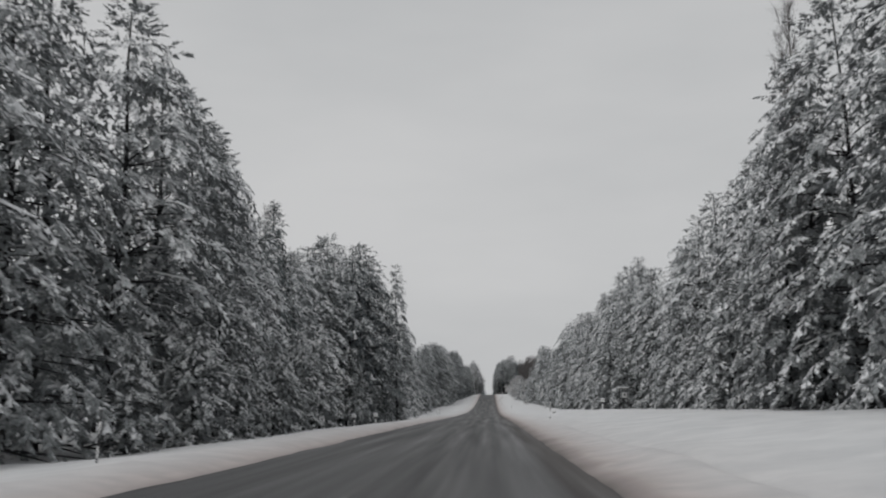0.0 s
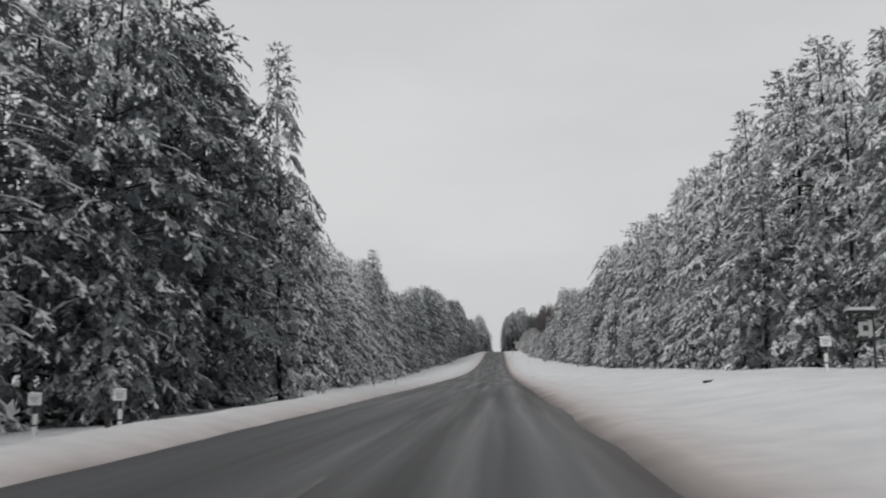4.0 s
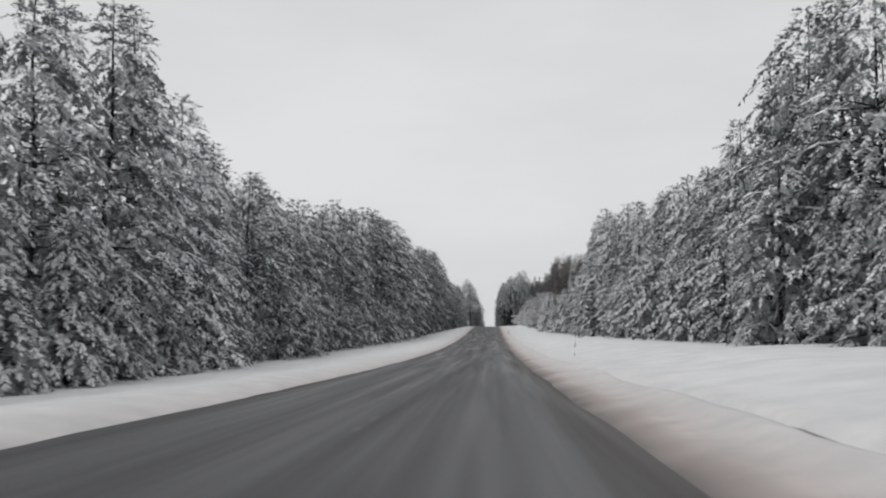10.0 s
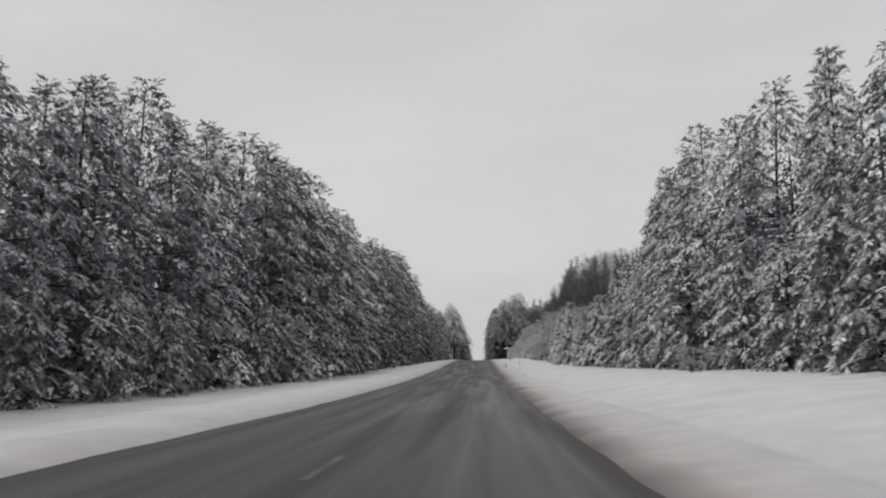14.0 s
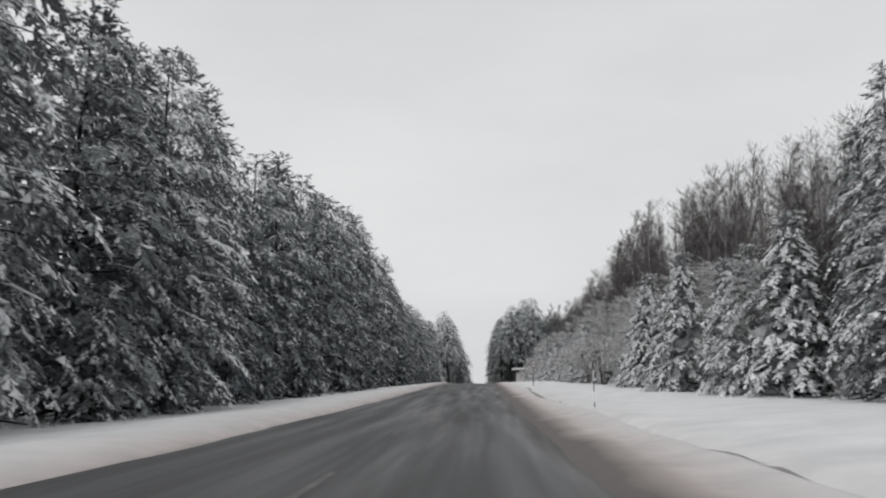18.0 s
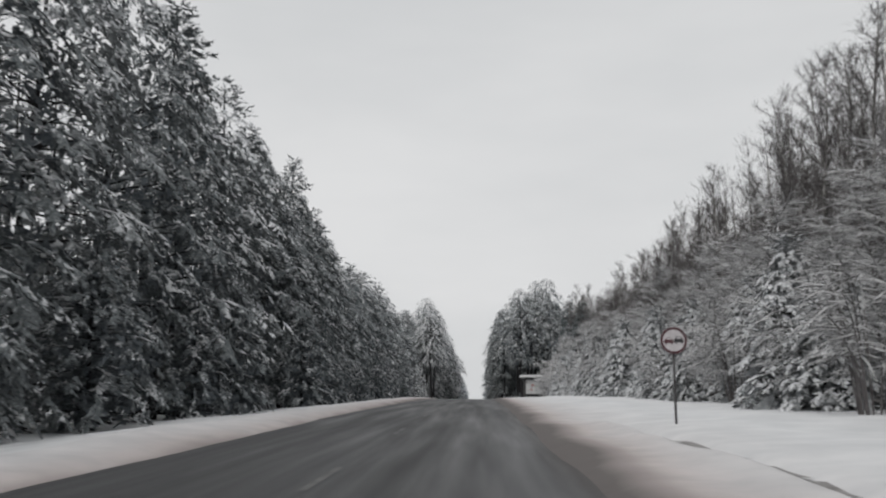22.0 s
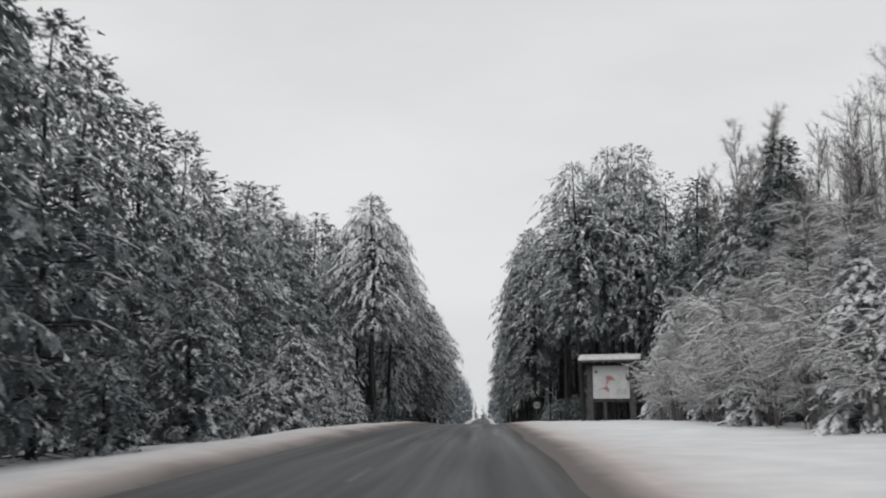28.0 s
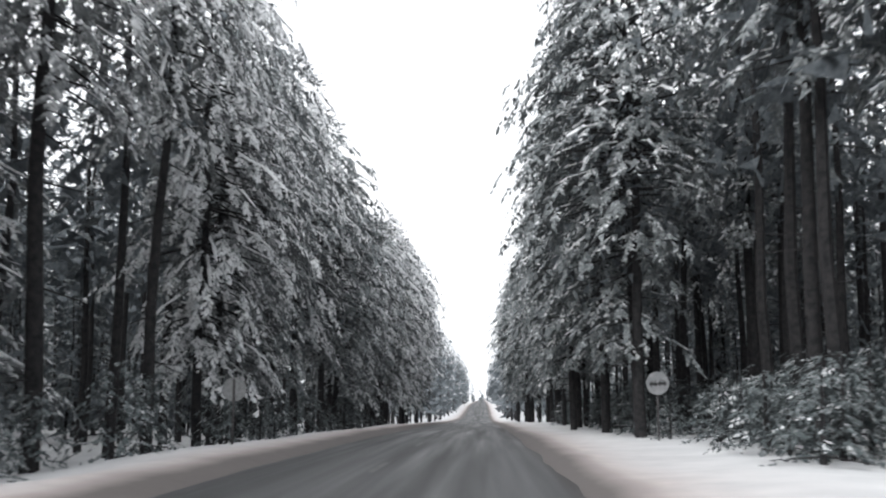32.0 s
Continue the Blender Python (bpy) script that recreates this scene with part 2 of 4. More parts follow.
# ---- mesh helpers ----
def mesh_of(name, verts, faces, mat, smooth=False):
    me = bpy.data.meshes.new(name)
    me.from_pydata(verts, [], faces)
    me.materials.append(mat)
    if smooth:
        me.polygons.foreach_set("use_smooth", [True] * len(me.polygons))
    me.update()
    return me


def part(name, me, parent, label=""):
    ob = new(name, me)
    ob.parent = parent
    return tagged(ob, label)


def box_bm(bm, sx, sy, sz, at=(0, 0, 0), bevel=0.0):
    made = bmesh.ops.create_cube(bm, size=1.0, matrix=Matrix.Translation(at) @ Matrix.Diagonal((sx, sy, sz, 1)))
    if bevel:
        edges = list({e for v in made["verts"] for e in v.link_edges})
        bmesh.ops.bevel(bm, geom=edges, offset=bevel, segments=2, affect="EDGES")


def bm_mesh(name, bm, mat, smooth=False):
    me = bpy.data.meshes.new(name)
    bm.to_mesh(me)
    bm.free()
    me.materials.append(mat)
    if smooth:
        me.polygons.foreach_set("use_smooth", [True] * len(me.polygons))
    return me


# ---- ground and road ----
# where the cleared asphalt ends, along the road
LEFT_EDGE = [(0, -3.7), (100, -3.8), (150, -4.1), (187, -4.5), (230, -4.3), (280, -4.0), (400, -3.7), (455, -3.6), (490, -3.1), (540, -3.1), (600, -2.6), (1000, -2.6)]
RIGHT_EDGE = [(0, 3.95), (300, 3.9), (375, 3.45), (440, 3.45), (1000, 3.55)]


def groove(y):
    """Sideways place of the plough blade's outer cut."""
    return ramp(y, [(0, 6.1), (355, 5.9), (385, 5.75), (392, 5.4), (400, 5.35), (416, 5.7), (424, 6.2), (432, 6.0), (460, 6.0)])


def bank(x, y):
    """Height of the snow against the road surface."""
    n = noise.noise(Vector((x * 0.25, y * 0.12, 3.1)))
    n2 = noise.noise(Vector((x * 0.9, y * 0.7, 7.7)))
    e = (x - ramp(y, RIGHT_EDGE) if x > 0 else ramp(y, LEFT_EDGE) - x) + 0.12 * noise.noise(Vector((1.5 if x > 0 else 5.5, y * 0.17, 0))) + 0.1 * noise.noise(Vector((x, y * 0.8, 4)))
    h = -0.18 + 0.26 * min(max((e + 0.6) / 1.0, 0), 1) + (ramp(e, BANK_R) * ramp(y, RISE_R) if x > 0 else ramp(e, BANK_L) * ramp(y, SINK_L))
    if 4.4 < x < 7.2 and (140 < y < 320 or 340 < y < 440 or y < 60):      # windrow left by the plough, with a groove behind it
        k = 1.0 if 340 < y < 440 else 1.4 if 135 < y < 225 else 0.5
        h += k * (0.1 * math.exp(-((x - groove(y) + .6) / .35) ** 2) - 0.16 * math.exp(-((x - groove(y)) / .2) ** 2))
    return h + (0.16 * n + 0.06 * n2) * min(max((e - 0.2) / 2.0, 0), 1)


RISE_R = [(0, 1.0), (310, 0.95), (350, 0.6), (380, 0.3), (450, 0.3), (560, 0.2), (1000, 0.15)]
SINK_L = [(85, 1.0), (100, 1.5), (120, 1.5), (140, 1.0)]
BANK_L = [(0.3, 0), (1.5, 0.1), (4, -0.18), (8, -0.58), (12, -0.7), (20, -0.65), (40, 0.2), (2000, 2.0)]
BANK_R = [(0.3, 0), (2.5, 0.2), (7, 0.75), (12, 0.95), (30, 1.2), (2000, 3.0)]


def build_ground():
    xs = [-1600, -900, -500, -250, -120, -70, -45, -32, -25, -20, -17, -15]
    xs += [-13.5 + 0.9 * i for i in range(9)] + [-5.6, -5.2, -4.9, -4.6, -4.3, -4.0, -3.7, -3.4, -3.1, -2.8, -2.5, -2.2, -1.8, 0, 2.8, 3.2, 3.5, 3.8, 4.1, 4.4, 4.7, 5.0, 5.3, 5.6, 5.85, 6.05, 6.25, 6.45, 6.7, 7.1, 7.7] + [8.4 + 0.9 * i for i in range(7)]
    xs += [15, 17, 20, 25, 32, 45, 70, 120, 250, 500, 900, 1600]
    ys = [-400, -300, -200, -120, -70, -40] + [-30 + 1.6 * i for i in range(440)] + [680 + 6 * i for i in range(70)] + [1110, 1150, 1200, 1260, 1340, 1440, 1600, 1900, 2300, 2900, 3800]
    verts = [(x, y, road_z(y) + bank(x, y)) for y in ys for x in xs]
    w = len(xs)
    faces = [(j * w + i, j * w + i + 1, (j + 1) * w + i + 1, (j + 1) * w + i) for j in range(len(ys) - 1) for i in range(w - 1)]
    g = new("ground", mesh_of("ground", verts, faces, MAT_GROUND, True))
    tagged(g, "snow-covered verge and forest floor with brown slush by the road", "ground", kind="structure")
    rx = [-5.0, -3.6, -1.8, 0.0, 1.8, 3.5, 4.9]
    rys = [-400 + 4.0 * i for i in range(560)]
    verts = [(x, y, road_z(y) - 0.012 * abs(x)) for y in rys for x in rx]
    w = len(rx)
    faces = [(j * w + i, j * w + i + 1, (j + 1) * w + i + 1, (j + 1) * w + i) for j in range(len(rys) - 1) for i in range(w - 1)]
    r = new("road", mesh_of("road", verts, faces, MAT_ROAD, True))
    tagged(r, "damp grey asphalt two-lane road with salt-dried streaks", "road", kind="structure")


build_ground()


# ---- trees ----
def basis(d):
    d = d / np.linalg.norm(d, axis=1, keepdims=True)
    r = np.cross(d, np.array([0, 0, 1.0]))
    r /= np.linalg.norm(r, axis=1, keepdims=True) + 1e-9
    return d, r, np.cross(r, d)


def laid(p, d, s, uvw):
    """Local shapes uvw (n, k, 3) set at p, along d, at size s."""
    d, r, u = basis(d)
    q = uvw * s[:, None, None]
    return p[:, None] + q[..., :1] * d[:, None] + q[..., 1:2] * r[:, None] + q[..., 2:] * u[:, None]


PAW = np.array([(-.05, 0, .02), (.58, -.25, -.25), (1.08, 0, -.06), (.58, .25, -.25)])
FRINGE = np.array([(.0, -.22, -.06), (1.25, 0, -.22), (.0, .22, -.06)])


def fingers(rng, p, d, s, snow=1.0, count=8):
    """Pine sprays: rounded snow-topped shoots either side of a drooping stem, over a fringe of needles. Returns shoot and needle vertices."""
    n = len(p)
    caps, leaves = [], []
    span = .265 * (9 / count) ** .6
    for k in range(count):
        at = (k + .6) / count
        side = 0.0 if k == count - 1 else (1.0 if k % 2 else -1.0)
        th = (side * (.8 - .35 * at) + rng.normal(0, .32, n))[:, None]
        u0 = (at * .85 + rng.normal(0, .05, n) - .05)[:, None]
        ln = (rng.uniform(.7, 1.3, n) * span * (1.15 - .3 * at))[:, None]
        dip, roll = rng.normal(-.18, .16, n)[:, None], rng.normal(0, .3, n)[:, None]
        c, sn = np.cos(th), np.sin(th)

        def swing(local):
            u, v = local[..., 0] * ln, local[..., 1] * ln
            w = local[..., 2] * ln + dip * u + roll * v - .25 * u0 * u0
            return np.stack([u0 + u * c - v * sn, u * sn + v * c, w], -1)

        f = PAW[None] + rng.normal(0, .035, (n, 4, 3)) + np.array([0, 0, .05])
        f[..., 1] *= rng.uniform(.75, 1.5, (n, 1))
        caps.append(laid(p, d, s, swing(f))[rng.random(n) < snow])
        if k % 3 == 0:
            leaves.append(laid(p, d, s, swing(FRINGE[None] * np.array([1.3, 1.7, 1.2]) + rng.normal(0, .09, (n, 3, 3)))))
    return np.concatenate(caps), np.concatenate(leaves)


def shards(v):
    """Single triangles, or pairs that share a ridge."""
    if v.shape[1] == 4:
        return v.reshape(-1, 3).tolist(), [f for i in range(0, len(v) * 4, 4) for f in ((i, i + 1, i + 2), (i, i + 2, i + 3))]
    return v.reshape(-1, 3).tolist(), [(i, i + 1, i + 2) for i in range(0, len(v) * 3, 3)]


def finger_meshes(name, rng, p, d, s, snow, needle, bough, load, count=8):
    cap, leaf = fingers(rng, np.array(p), np.array(d, float), np.array(s), snow, count)
    cv, cf = shards(cap)
    n = len(cv)
    return mesh_of(name + "_needles", *shards(leaf), needle), mesh_of(name + "_boughs", cv + load[0], cf + [tuple(n + i for i in f) for f in load[1]], bough, True)


def tube(verts, faces, pts, radii, sides=5):
    base = len(verts)
    for k, (q, r) in enumerate(zip(pts, radii)):
        a = pts[min(k + 1, len(pts) - 1)] - pts[max(k - 1, 0)]
        a = a / (np.linalg.norm(a) + 1e-9)
        e = np.cross(a, (0.31, 0.95, 0.05) if abs(a[2]) > .5 else (0, 0, 1.0))
        e /= np.linalg.norm(e) + 1e-9
        f = np.cross(a, e)
        for i in range(sides):
            th = 2 * math.pi * i / sides
            verts.append(tuple(q + r * (math.cos(th) * e + math.sin(th) * f)))
    for k in range(len(pts) - 1):
        for i in range(sides):
            j = (i + 1) % sides
            faces.append((base + k * sides + i, base + k * sides + j, base + (k + 1) * sides + j, base + (k + 1) * sides + i))


def stem_axis(rng, seed, lean=.012, wave=.08):
    a, b = rng.normal(0, lean, 2)
    return lambda z: np.array([a * z + wave * math.sin(z * .55 + seed), b * z + wave * math.cos(z * .42 + seed), z])


def snow_ridge(cv, cf, a, b, w):
    """A thin roof of snow lying on a twig."""
    h = b - a
    e = np.cross(h, (0, 0, 1.0))
    e *= w / (np.linalg.norm(e) + 1e-9)
    k, up = len(cv), np.array([0, 0, w * 1.1])
    cv.extend(tuple(v) for v in (a - e, a + up, a + e, b - e * .5, b + up * .6, b + e * .5))
    cf.extend([(k, k + 3, k + 4, k + 1), (k + 1, k + 4, k + 5, k + 2)])


def boughs(rng, axis, height, radius, bare, gap, per_whorl, shape, rise, droop, size, back, fill, sag, limb, load):
    """Places, headings and sizes of a conifer's boughs; the lit side looks along +x."""
    p, d, s = [], [], []
    z = bare
    while z < height - 0.15:
        f = (z - bare) / (height - bare)
        first = rng.uniform(-math.pi, math.pi)
        for i in range(per_whorl):
            az = (first + 2 * math.pi * i / per_whorl + rng.normal(0, .22) + math.pi) % (2 * math.pi) - math.pi
            if math.cos(az + .8) < -.2 and rng.random() > back + .8 * f ** 3:
                continue
            reach = max(radius * shape(f) * rng.uniform(.62, 1.18), .09 * radius)
            out = np.array([math.cos(az), math.sin(az), 0])
            up = rise * (.35 + f) + rng.normal(0, .12)
            root = axis(z + rng.uniform(-.12, .12) * gap)
            curve = lambda w: root + out * reach * w + np.array([0, 0, reach * (up * w - (up * .55 + droop) * w * w)])
            if f < .65 and reach > .9:
                tube(limb[0], limb[1], [curve(0), curve(.9 - .4 * f)], [.02 + .012 * reach, .008], 3)
            if f < .85 and reach > .8 and rng.random() < .35:
                q = [curve(w) + np.array([0, 0, .05]) for w in (.4, .7, .95)]
                snow_ridge(*load, q[0], q[1], .03 + .012 * reach)
                snow_ridge(*load, q[1], q[2], .04 + .014 * reach)
            count = int(1.2 + reach * fill + rng.random()) + (1 if f > .55 else 0)
            for k in range(count):
                w = 1 - .5 * (k / count) ** .9 * rng.uniform(.8, 1.1)
                side = 0 if k == 0 else rng.uniform(-1, 1)
                spread = side * (.3 + .32 * reach * (1.1 - w))
                q = curve(w) + np.array([-out[1], out[0], 0]) * spread + np.array([0, 0, rng.normal(0, .04)])
                turn = az + side * rng.uniform(.3, .95) + rng.normal(0, .2)
                slope = up - 2 * (up * .55 + droop) * w - sag - abs(rng.normal(0, .12))
                if f > .88:
                    slope = rng.uniform(-.3, .8)
                p.append(q)
                d.append((math.cos(turn), math.sin(turn), slope))
                s.append(size * rng.uniform(.65, 1.3) * (1 - .34 * f - .3 * f ** 6))
        z += gap * rng.uniform(.8, 1.2) * (1 - .66 * f)
    for k in range(5):
        p.append(axis(height - .9 + .17 * k))
        d.append((rng.normal(0, .35), rng.normal(0, .35), 1.2))
        s.append(size * .28)
    return p, d, s


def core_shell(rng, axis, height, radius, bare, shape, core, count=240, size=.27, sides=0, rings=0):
    """Inner twigs: ragged tufts added round the stem to block the sky and make the crown's inner shade, about a lumpy
    mass where sides are given.
    """
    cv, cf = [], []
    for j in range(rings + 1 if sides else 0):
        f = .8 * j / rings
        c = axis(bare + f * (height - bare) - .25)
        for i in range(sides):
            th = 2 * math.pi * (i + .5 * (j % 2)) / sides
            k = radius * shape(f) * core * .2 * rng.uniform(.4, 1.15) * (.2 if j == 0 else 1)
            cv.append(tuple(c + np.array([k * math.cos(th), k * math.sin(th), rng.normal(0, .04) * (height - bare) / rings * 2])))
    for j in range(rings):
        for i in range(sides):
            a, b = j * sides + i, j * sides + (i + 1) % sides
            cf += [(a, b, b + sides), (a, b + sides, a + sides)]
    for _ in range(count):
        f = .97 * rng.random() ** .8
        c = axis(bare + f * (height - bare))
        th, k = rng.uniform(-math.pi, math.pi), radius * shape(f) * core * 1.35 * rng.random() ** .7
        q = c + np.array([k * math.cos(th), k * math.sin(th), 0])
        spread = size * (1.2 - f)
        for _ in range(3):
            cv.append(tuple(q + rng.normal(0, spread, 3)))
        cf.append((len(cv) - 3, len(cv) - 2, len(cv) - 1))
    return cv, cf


def conifer(name, seed, height, radius, bare, gap, per_whorl, shape, rise, droop, size, back=.15, core=.55, snow=.95, fill=1.0, sag=.16, needle=None, bough=None, fine=8, tuft=(1150, .22)):
    rng = np.random.default_rng(seed)
    tv, tf, limb, load = [], [], ([], []), ([], [])
    axis = stem_axis(rng, seed)
    r0 = 0.0078 * height + 0.03
    zs = np.linspace(-0.4, height * .97, 10)
    tube(tv, tf, [axis(z) for z in zs], [r0 * (1.02 - max(z, 0) / height) ** .8 + .012 for z in zs], 8)
    p, d, s = boughs(rng, axis, height, radius, bare, gap, per_whorl, shape, rise, droop, size, back, fill, sag, limb, load)
    if bare > 3:       # dead snags below the crown
        for _ in range(12):
            z, az, ln = rng.uniform(1.5, bare), rng.uniform(-3, 3), rng.uniform(.4, 1.6)
            q = axis(z)
            tube(*limb, [q, q + ln * np.array([math.cos(az), math.sin(az), rng.normal(-.1, .2)])], [.03, .01], 3)
    leaf, caps = finger_meshes(name, rng, p, d, s, snow, needle or MAT_NEEDLE, bough or MAT_BOUGH, load, fine)
    out = {"trunk": mesh_of(name + "_trunk", tv, tf, MAT_BARK, True), "limb": mesh_of(name + "_limbs", *limb, MAT_BARK), "needle_fringe": leaf, "snowy_bough": caps}
    # filler tufts that close sky gaps and give the crown its dark inside
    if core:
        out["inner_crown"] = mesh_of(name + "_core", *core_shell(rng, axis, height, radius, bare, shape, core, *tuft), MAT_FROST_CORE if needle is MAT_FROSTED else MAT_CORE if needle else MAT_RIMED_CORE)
    return height, out


def round_top(f):
    return (.7 + .6 * f) if f < .3 else max(.14, .95 * (1 - ((f - .3) / .7) ** 2.3) + .06)


def cone_top(f):
    return 1.08 * (1 - f) ** .78 + .04


def high_crown(f):
    return .5 + 1.3 * f if f < .33 else max(.06, .97 * (1 - ((f - .33) / .67) ** 2.8))


def birch(name, seed, height, width=.012, count=60, tuft=90):
    """A bare birch: pale stem, steeply rising limbs, haze of fine twigs."""
    rng = np.random.default_rng(seed)
    tv, tf, lv, lf, wv, wf = [], [], [], [], [], []
    axis = stem_axis(rng, seed, .025, .16)
    zs = np.linspace(-.4, height * .98, 11)
    tube(tv, tf, [axis(z) for z in zs], [.0062 * height * (1.03 - max(z, 0) / height) ** .9 + .008 for z in zs], 7)
    for k in range(count):
        f = .2 + .78 * (k / count) ** .8
        z, az = f * height, rng.uniform(-math.pi, math.pi)
        ln = (.7 + 3.6 * (1 - f) ** .8) * rng.choice((.35, .6, .9, 1.15))
        up = rng.uniform(.9, 3.4)
        out = np.array([math.cos(az), math.sin(az), up]) / math.hypot(1, up)
        root = axis(z)
        curve = lambda w: root + out * ln * w + np.array([math.cos(az) * .25, math.sin(az) * .25, 0]) * ln * (w - w * w)
        tube(lv, lf, [curve(0), curve(.5), curve(1)], [.009 + .003 * ln, .007, .003], 3)
        for _ in range(int(tuft * min(1.6, .12 + ln / 1.9))):
            w = rng.uniform(.15, 1)
            q = curve(w)
            h = out * .6 + rng.normal(0, .5, 3)
            h[2] = abs(h[2]) * .9
            h /= np.linalg.norm(h) + 1e-9
            t = q + h * rng.uniform(.3, 1.15) * (1.1 - .55 * f)
            e = np.cross(h, rng.normal(0, 1, 3))
            e *= width * .5 / (np.linalg.norm(e) + 1e-9)
            b = len(wv)
            wv += [tuple(q - e), tuple(q + e), tuple(t)]
            wf.append((b, b + 1, b + 2))
    return height, {"trunk": mesh_of(name + "_trunk", tv, tf, MAT_BIRCH, True), "limb": mesh_of(name + "_limbs", lv, lf, MAT_TWIG), "twig_haze": mesh_of(name + "_twigs", wv, wf, MAT_TWIG)}


def frosted_tree(name, seed, height, limbs=64):
    """A slender leafless young tree, snow lying along its long level branches."""
    rng = np.random.default_rng(seed)
    tv, tf, lv, lf, cv, cf, wv, wf = [], [], [], [], [], [], [], []
    axis = stem_axis(rng, seed, .03, .07)
    zs = np.linspace(-.3, height, 9)
    tube(tv, tf, [axis(z) for z in zs], [.0055 * height * (1.03 - max(z, 0) / height) + .006 for z in zs], 6)
    for k in range(limbs):
        f = .08 + .9 * (k / limbs)
        az = rng.uniform(-math.pi, math.pi)
        ln = (.4 + 1.9 * (1 - f) ** .8 * min(1, .45 + 2.2 * f)) * rng.uniform(.6, 1.15)
        up, drop = rng.uniform(.35, 1.1), rng.uniform(.1, .4)
        out, root = np.array([math.cos(az), math.sin(az), 0]), axis(f * height)
        curve = lambda w: root + ln * (out * w + np.array([0, 0, up * w - drop * w * w]))
        pts = [curve(w) for w in (0, .4, .72, 1)]
        tube(lv, lf, pts, [.016, .012, .008, .004], 3)
        for a, b in zip(pts, pts[1:]):
            snow_ridge(cv, cf, a, b, .024)
        for _ in range(9):
            w = rng.uniform(.2, 1)
            q, th = curve(w), az + rng.choice((-1, 1)) * rng.uniform(.3, .9)
            t = q + rng.uniform(.25, .8) * np.array([math.cos(th), math.sin(th), rng.normal(.12, .2)])
            snow_ridge(cv, cf, q, t, .016)
            for _ in range(4):
                v, g = q + (t - q) * rng.uniform(0, 1), (t - q) * .6 + rng.normal(0, .16, 3)
                e = np.cross(g, rng.normal(0, 1, 3))
                e *= .012 / (np.linalg.norm(e) + 1e-9)
                b = len(wv)
                wv += [tuple(v - e), tuple(v + e), tuple(v + g)]
                wf.append((b, b + 1, b + 2))
    return height, {"trunk": mesh_of(name + "_trunk", tv, tf, MAT_TWIG, True), "limb": mesh_of(name + "_limbs", lv, lf, MAT_TWIG), "snow_load": mesh_of(name + "_snow", cv, cf, MAT_RIME), "twig_haze": mesh_of(name + "_twigs", wv, wf, MAT_FROST)}


def shrub(name, seed, height, radius, stems=16):
    """A leafless thicket with snow lying along arching stems."""
    rng = np.random.default_rng(seed)
    sv, sf, cv, cf, wv, wf = [], [], [], [], [], []

    for _ in range(stems):
        az, reach, top = rng.uniform(-math.pi, math.pi), radius * rng.uniform(.3, 1), height * rng.uniform(.55, 1)
        out = np.array([math.cos(az), math.sin(az), 0])
        root = out * rng.uniform(0, .5)
        curve = lambda w: root + out * reach * w ** 1.6 + np.array([0, 0, top * (1.5 * w - .55 * w * w)])
        pts = [curve(w) for w in (0, .3, .6, .85, 1)]
        tube(sv, sf, pts, [.035, .028, .02, .012, .006], 3)
        for a, b in zip(pts[1:], pts[2:]):
            snow_ridge(cv, cf, a, b, .03)
        for k in range(11):
            w = rng.uniform(.25, 1)
            q = curve(w)
            th = az + rng.normal(0, 1.0)
            h = np.array([math.cos(th), math.sin(th), rng.normal(.12, .25)])
            ln = rng.uniform(.5, 1.5) * (.5 + .12 * height)
            m, t = q + h * ln * .5, q + h * ln + np.array([0, 0, -.18 * ln])
            tube(sv, sf, [q, m, t], [.014, .01, .005], 3)
            snow_ridge(cv, cf, q, m, .032)
            snow_ridge(cv, cf, m, t, .028)
            for _ in range(5):
                v = q + (t - q) * rng.uniform(.2, 1)
                g = h + rng.normal(0, .7, 3)
                g *= rng.uniform(.2, .55) / (np.linalg.norm(g) + 1e-9)
                e = np.cross(g, rng.normal(0, 1, 3))
                e *= .022 / (np.linalg.norm(e) + 1e-9)
                b = len(wv)
                wv += [tuple(v - e), tuple(v + e), tuple(v + g)]
                wf.append((b, b + 1, b + 2))
    return height, {"stem": mesh_of(name + "_stems", sv, sf, MAT_TWIG), "snow_load": mesh_of(name + "_snow", cv, cf, MAT_RIME), "twig_haze": mesh_of(name + "_twigs", wv, wf, MAT_FROST)}


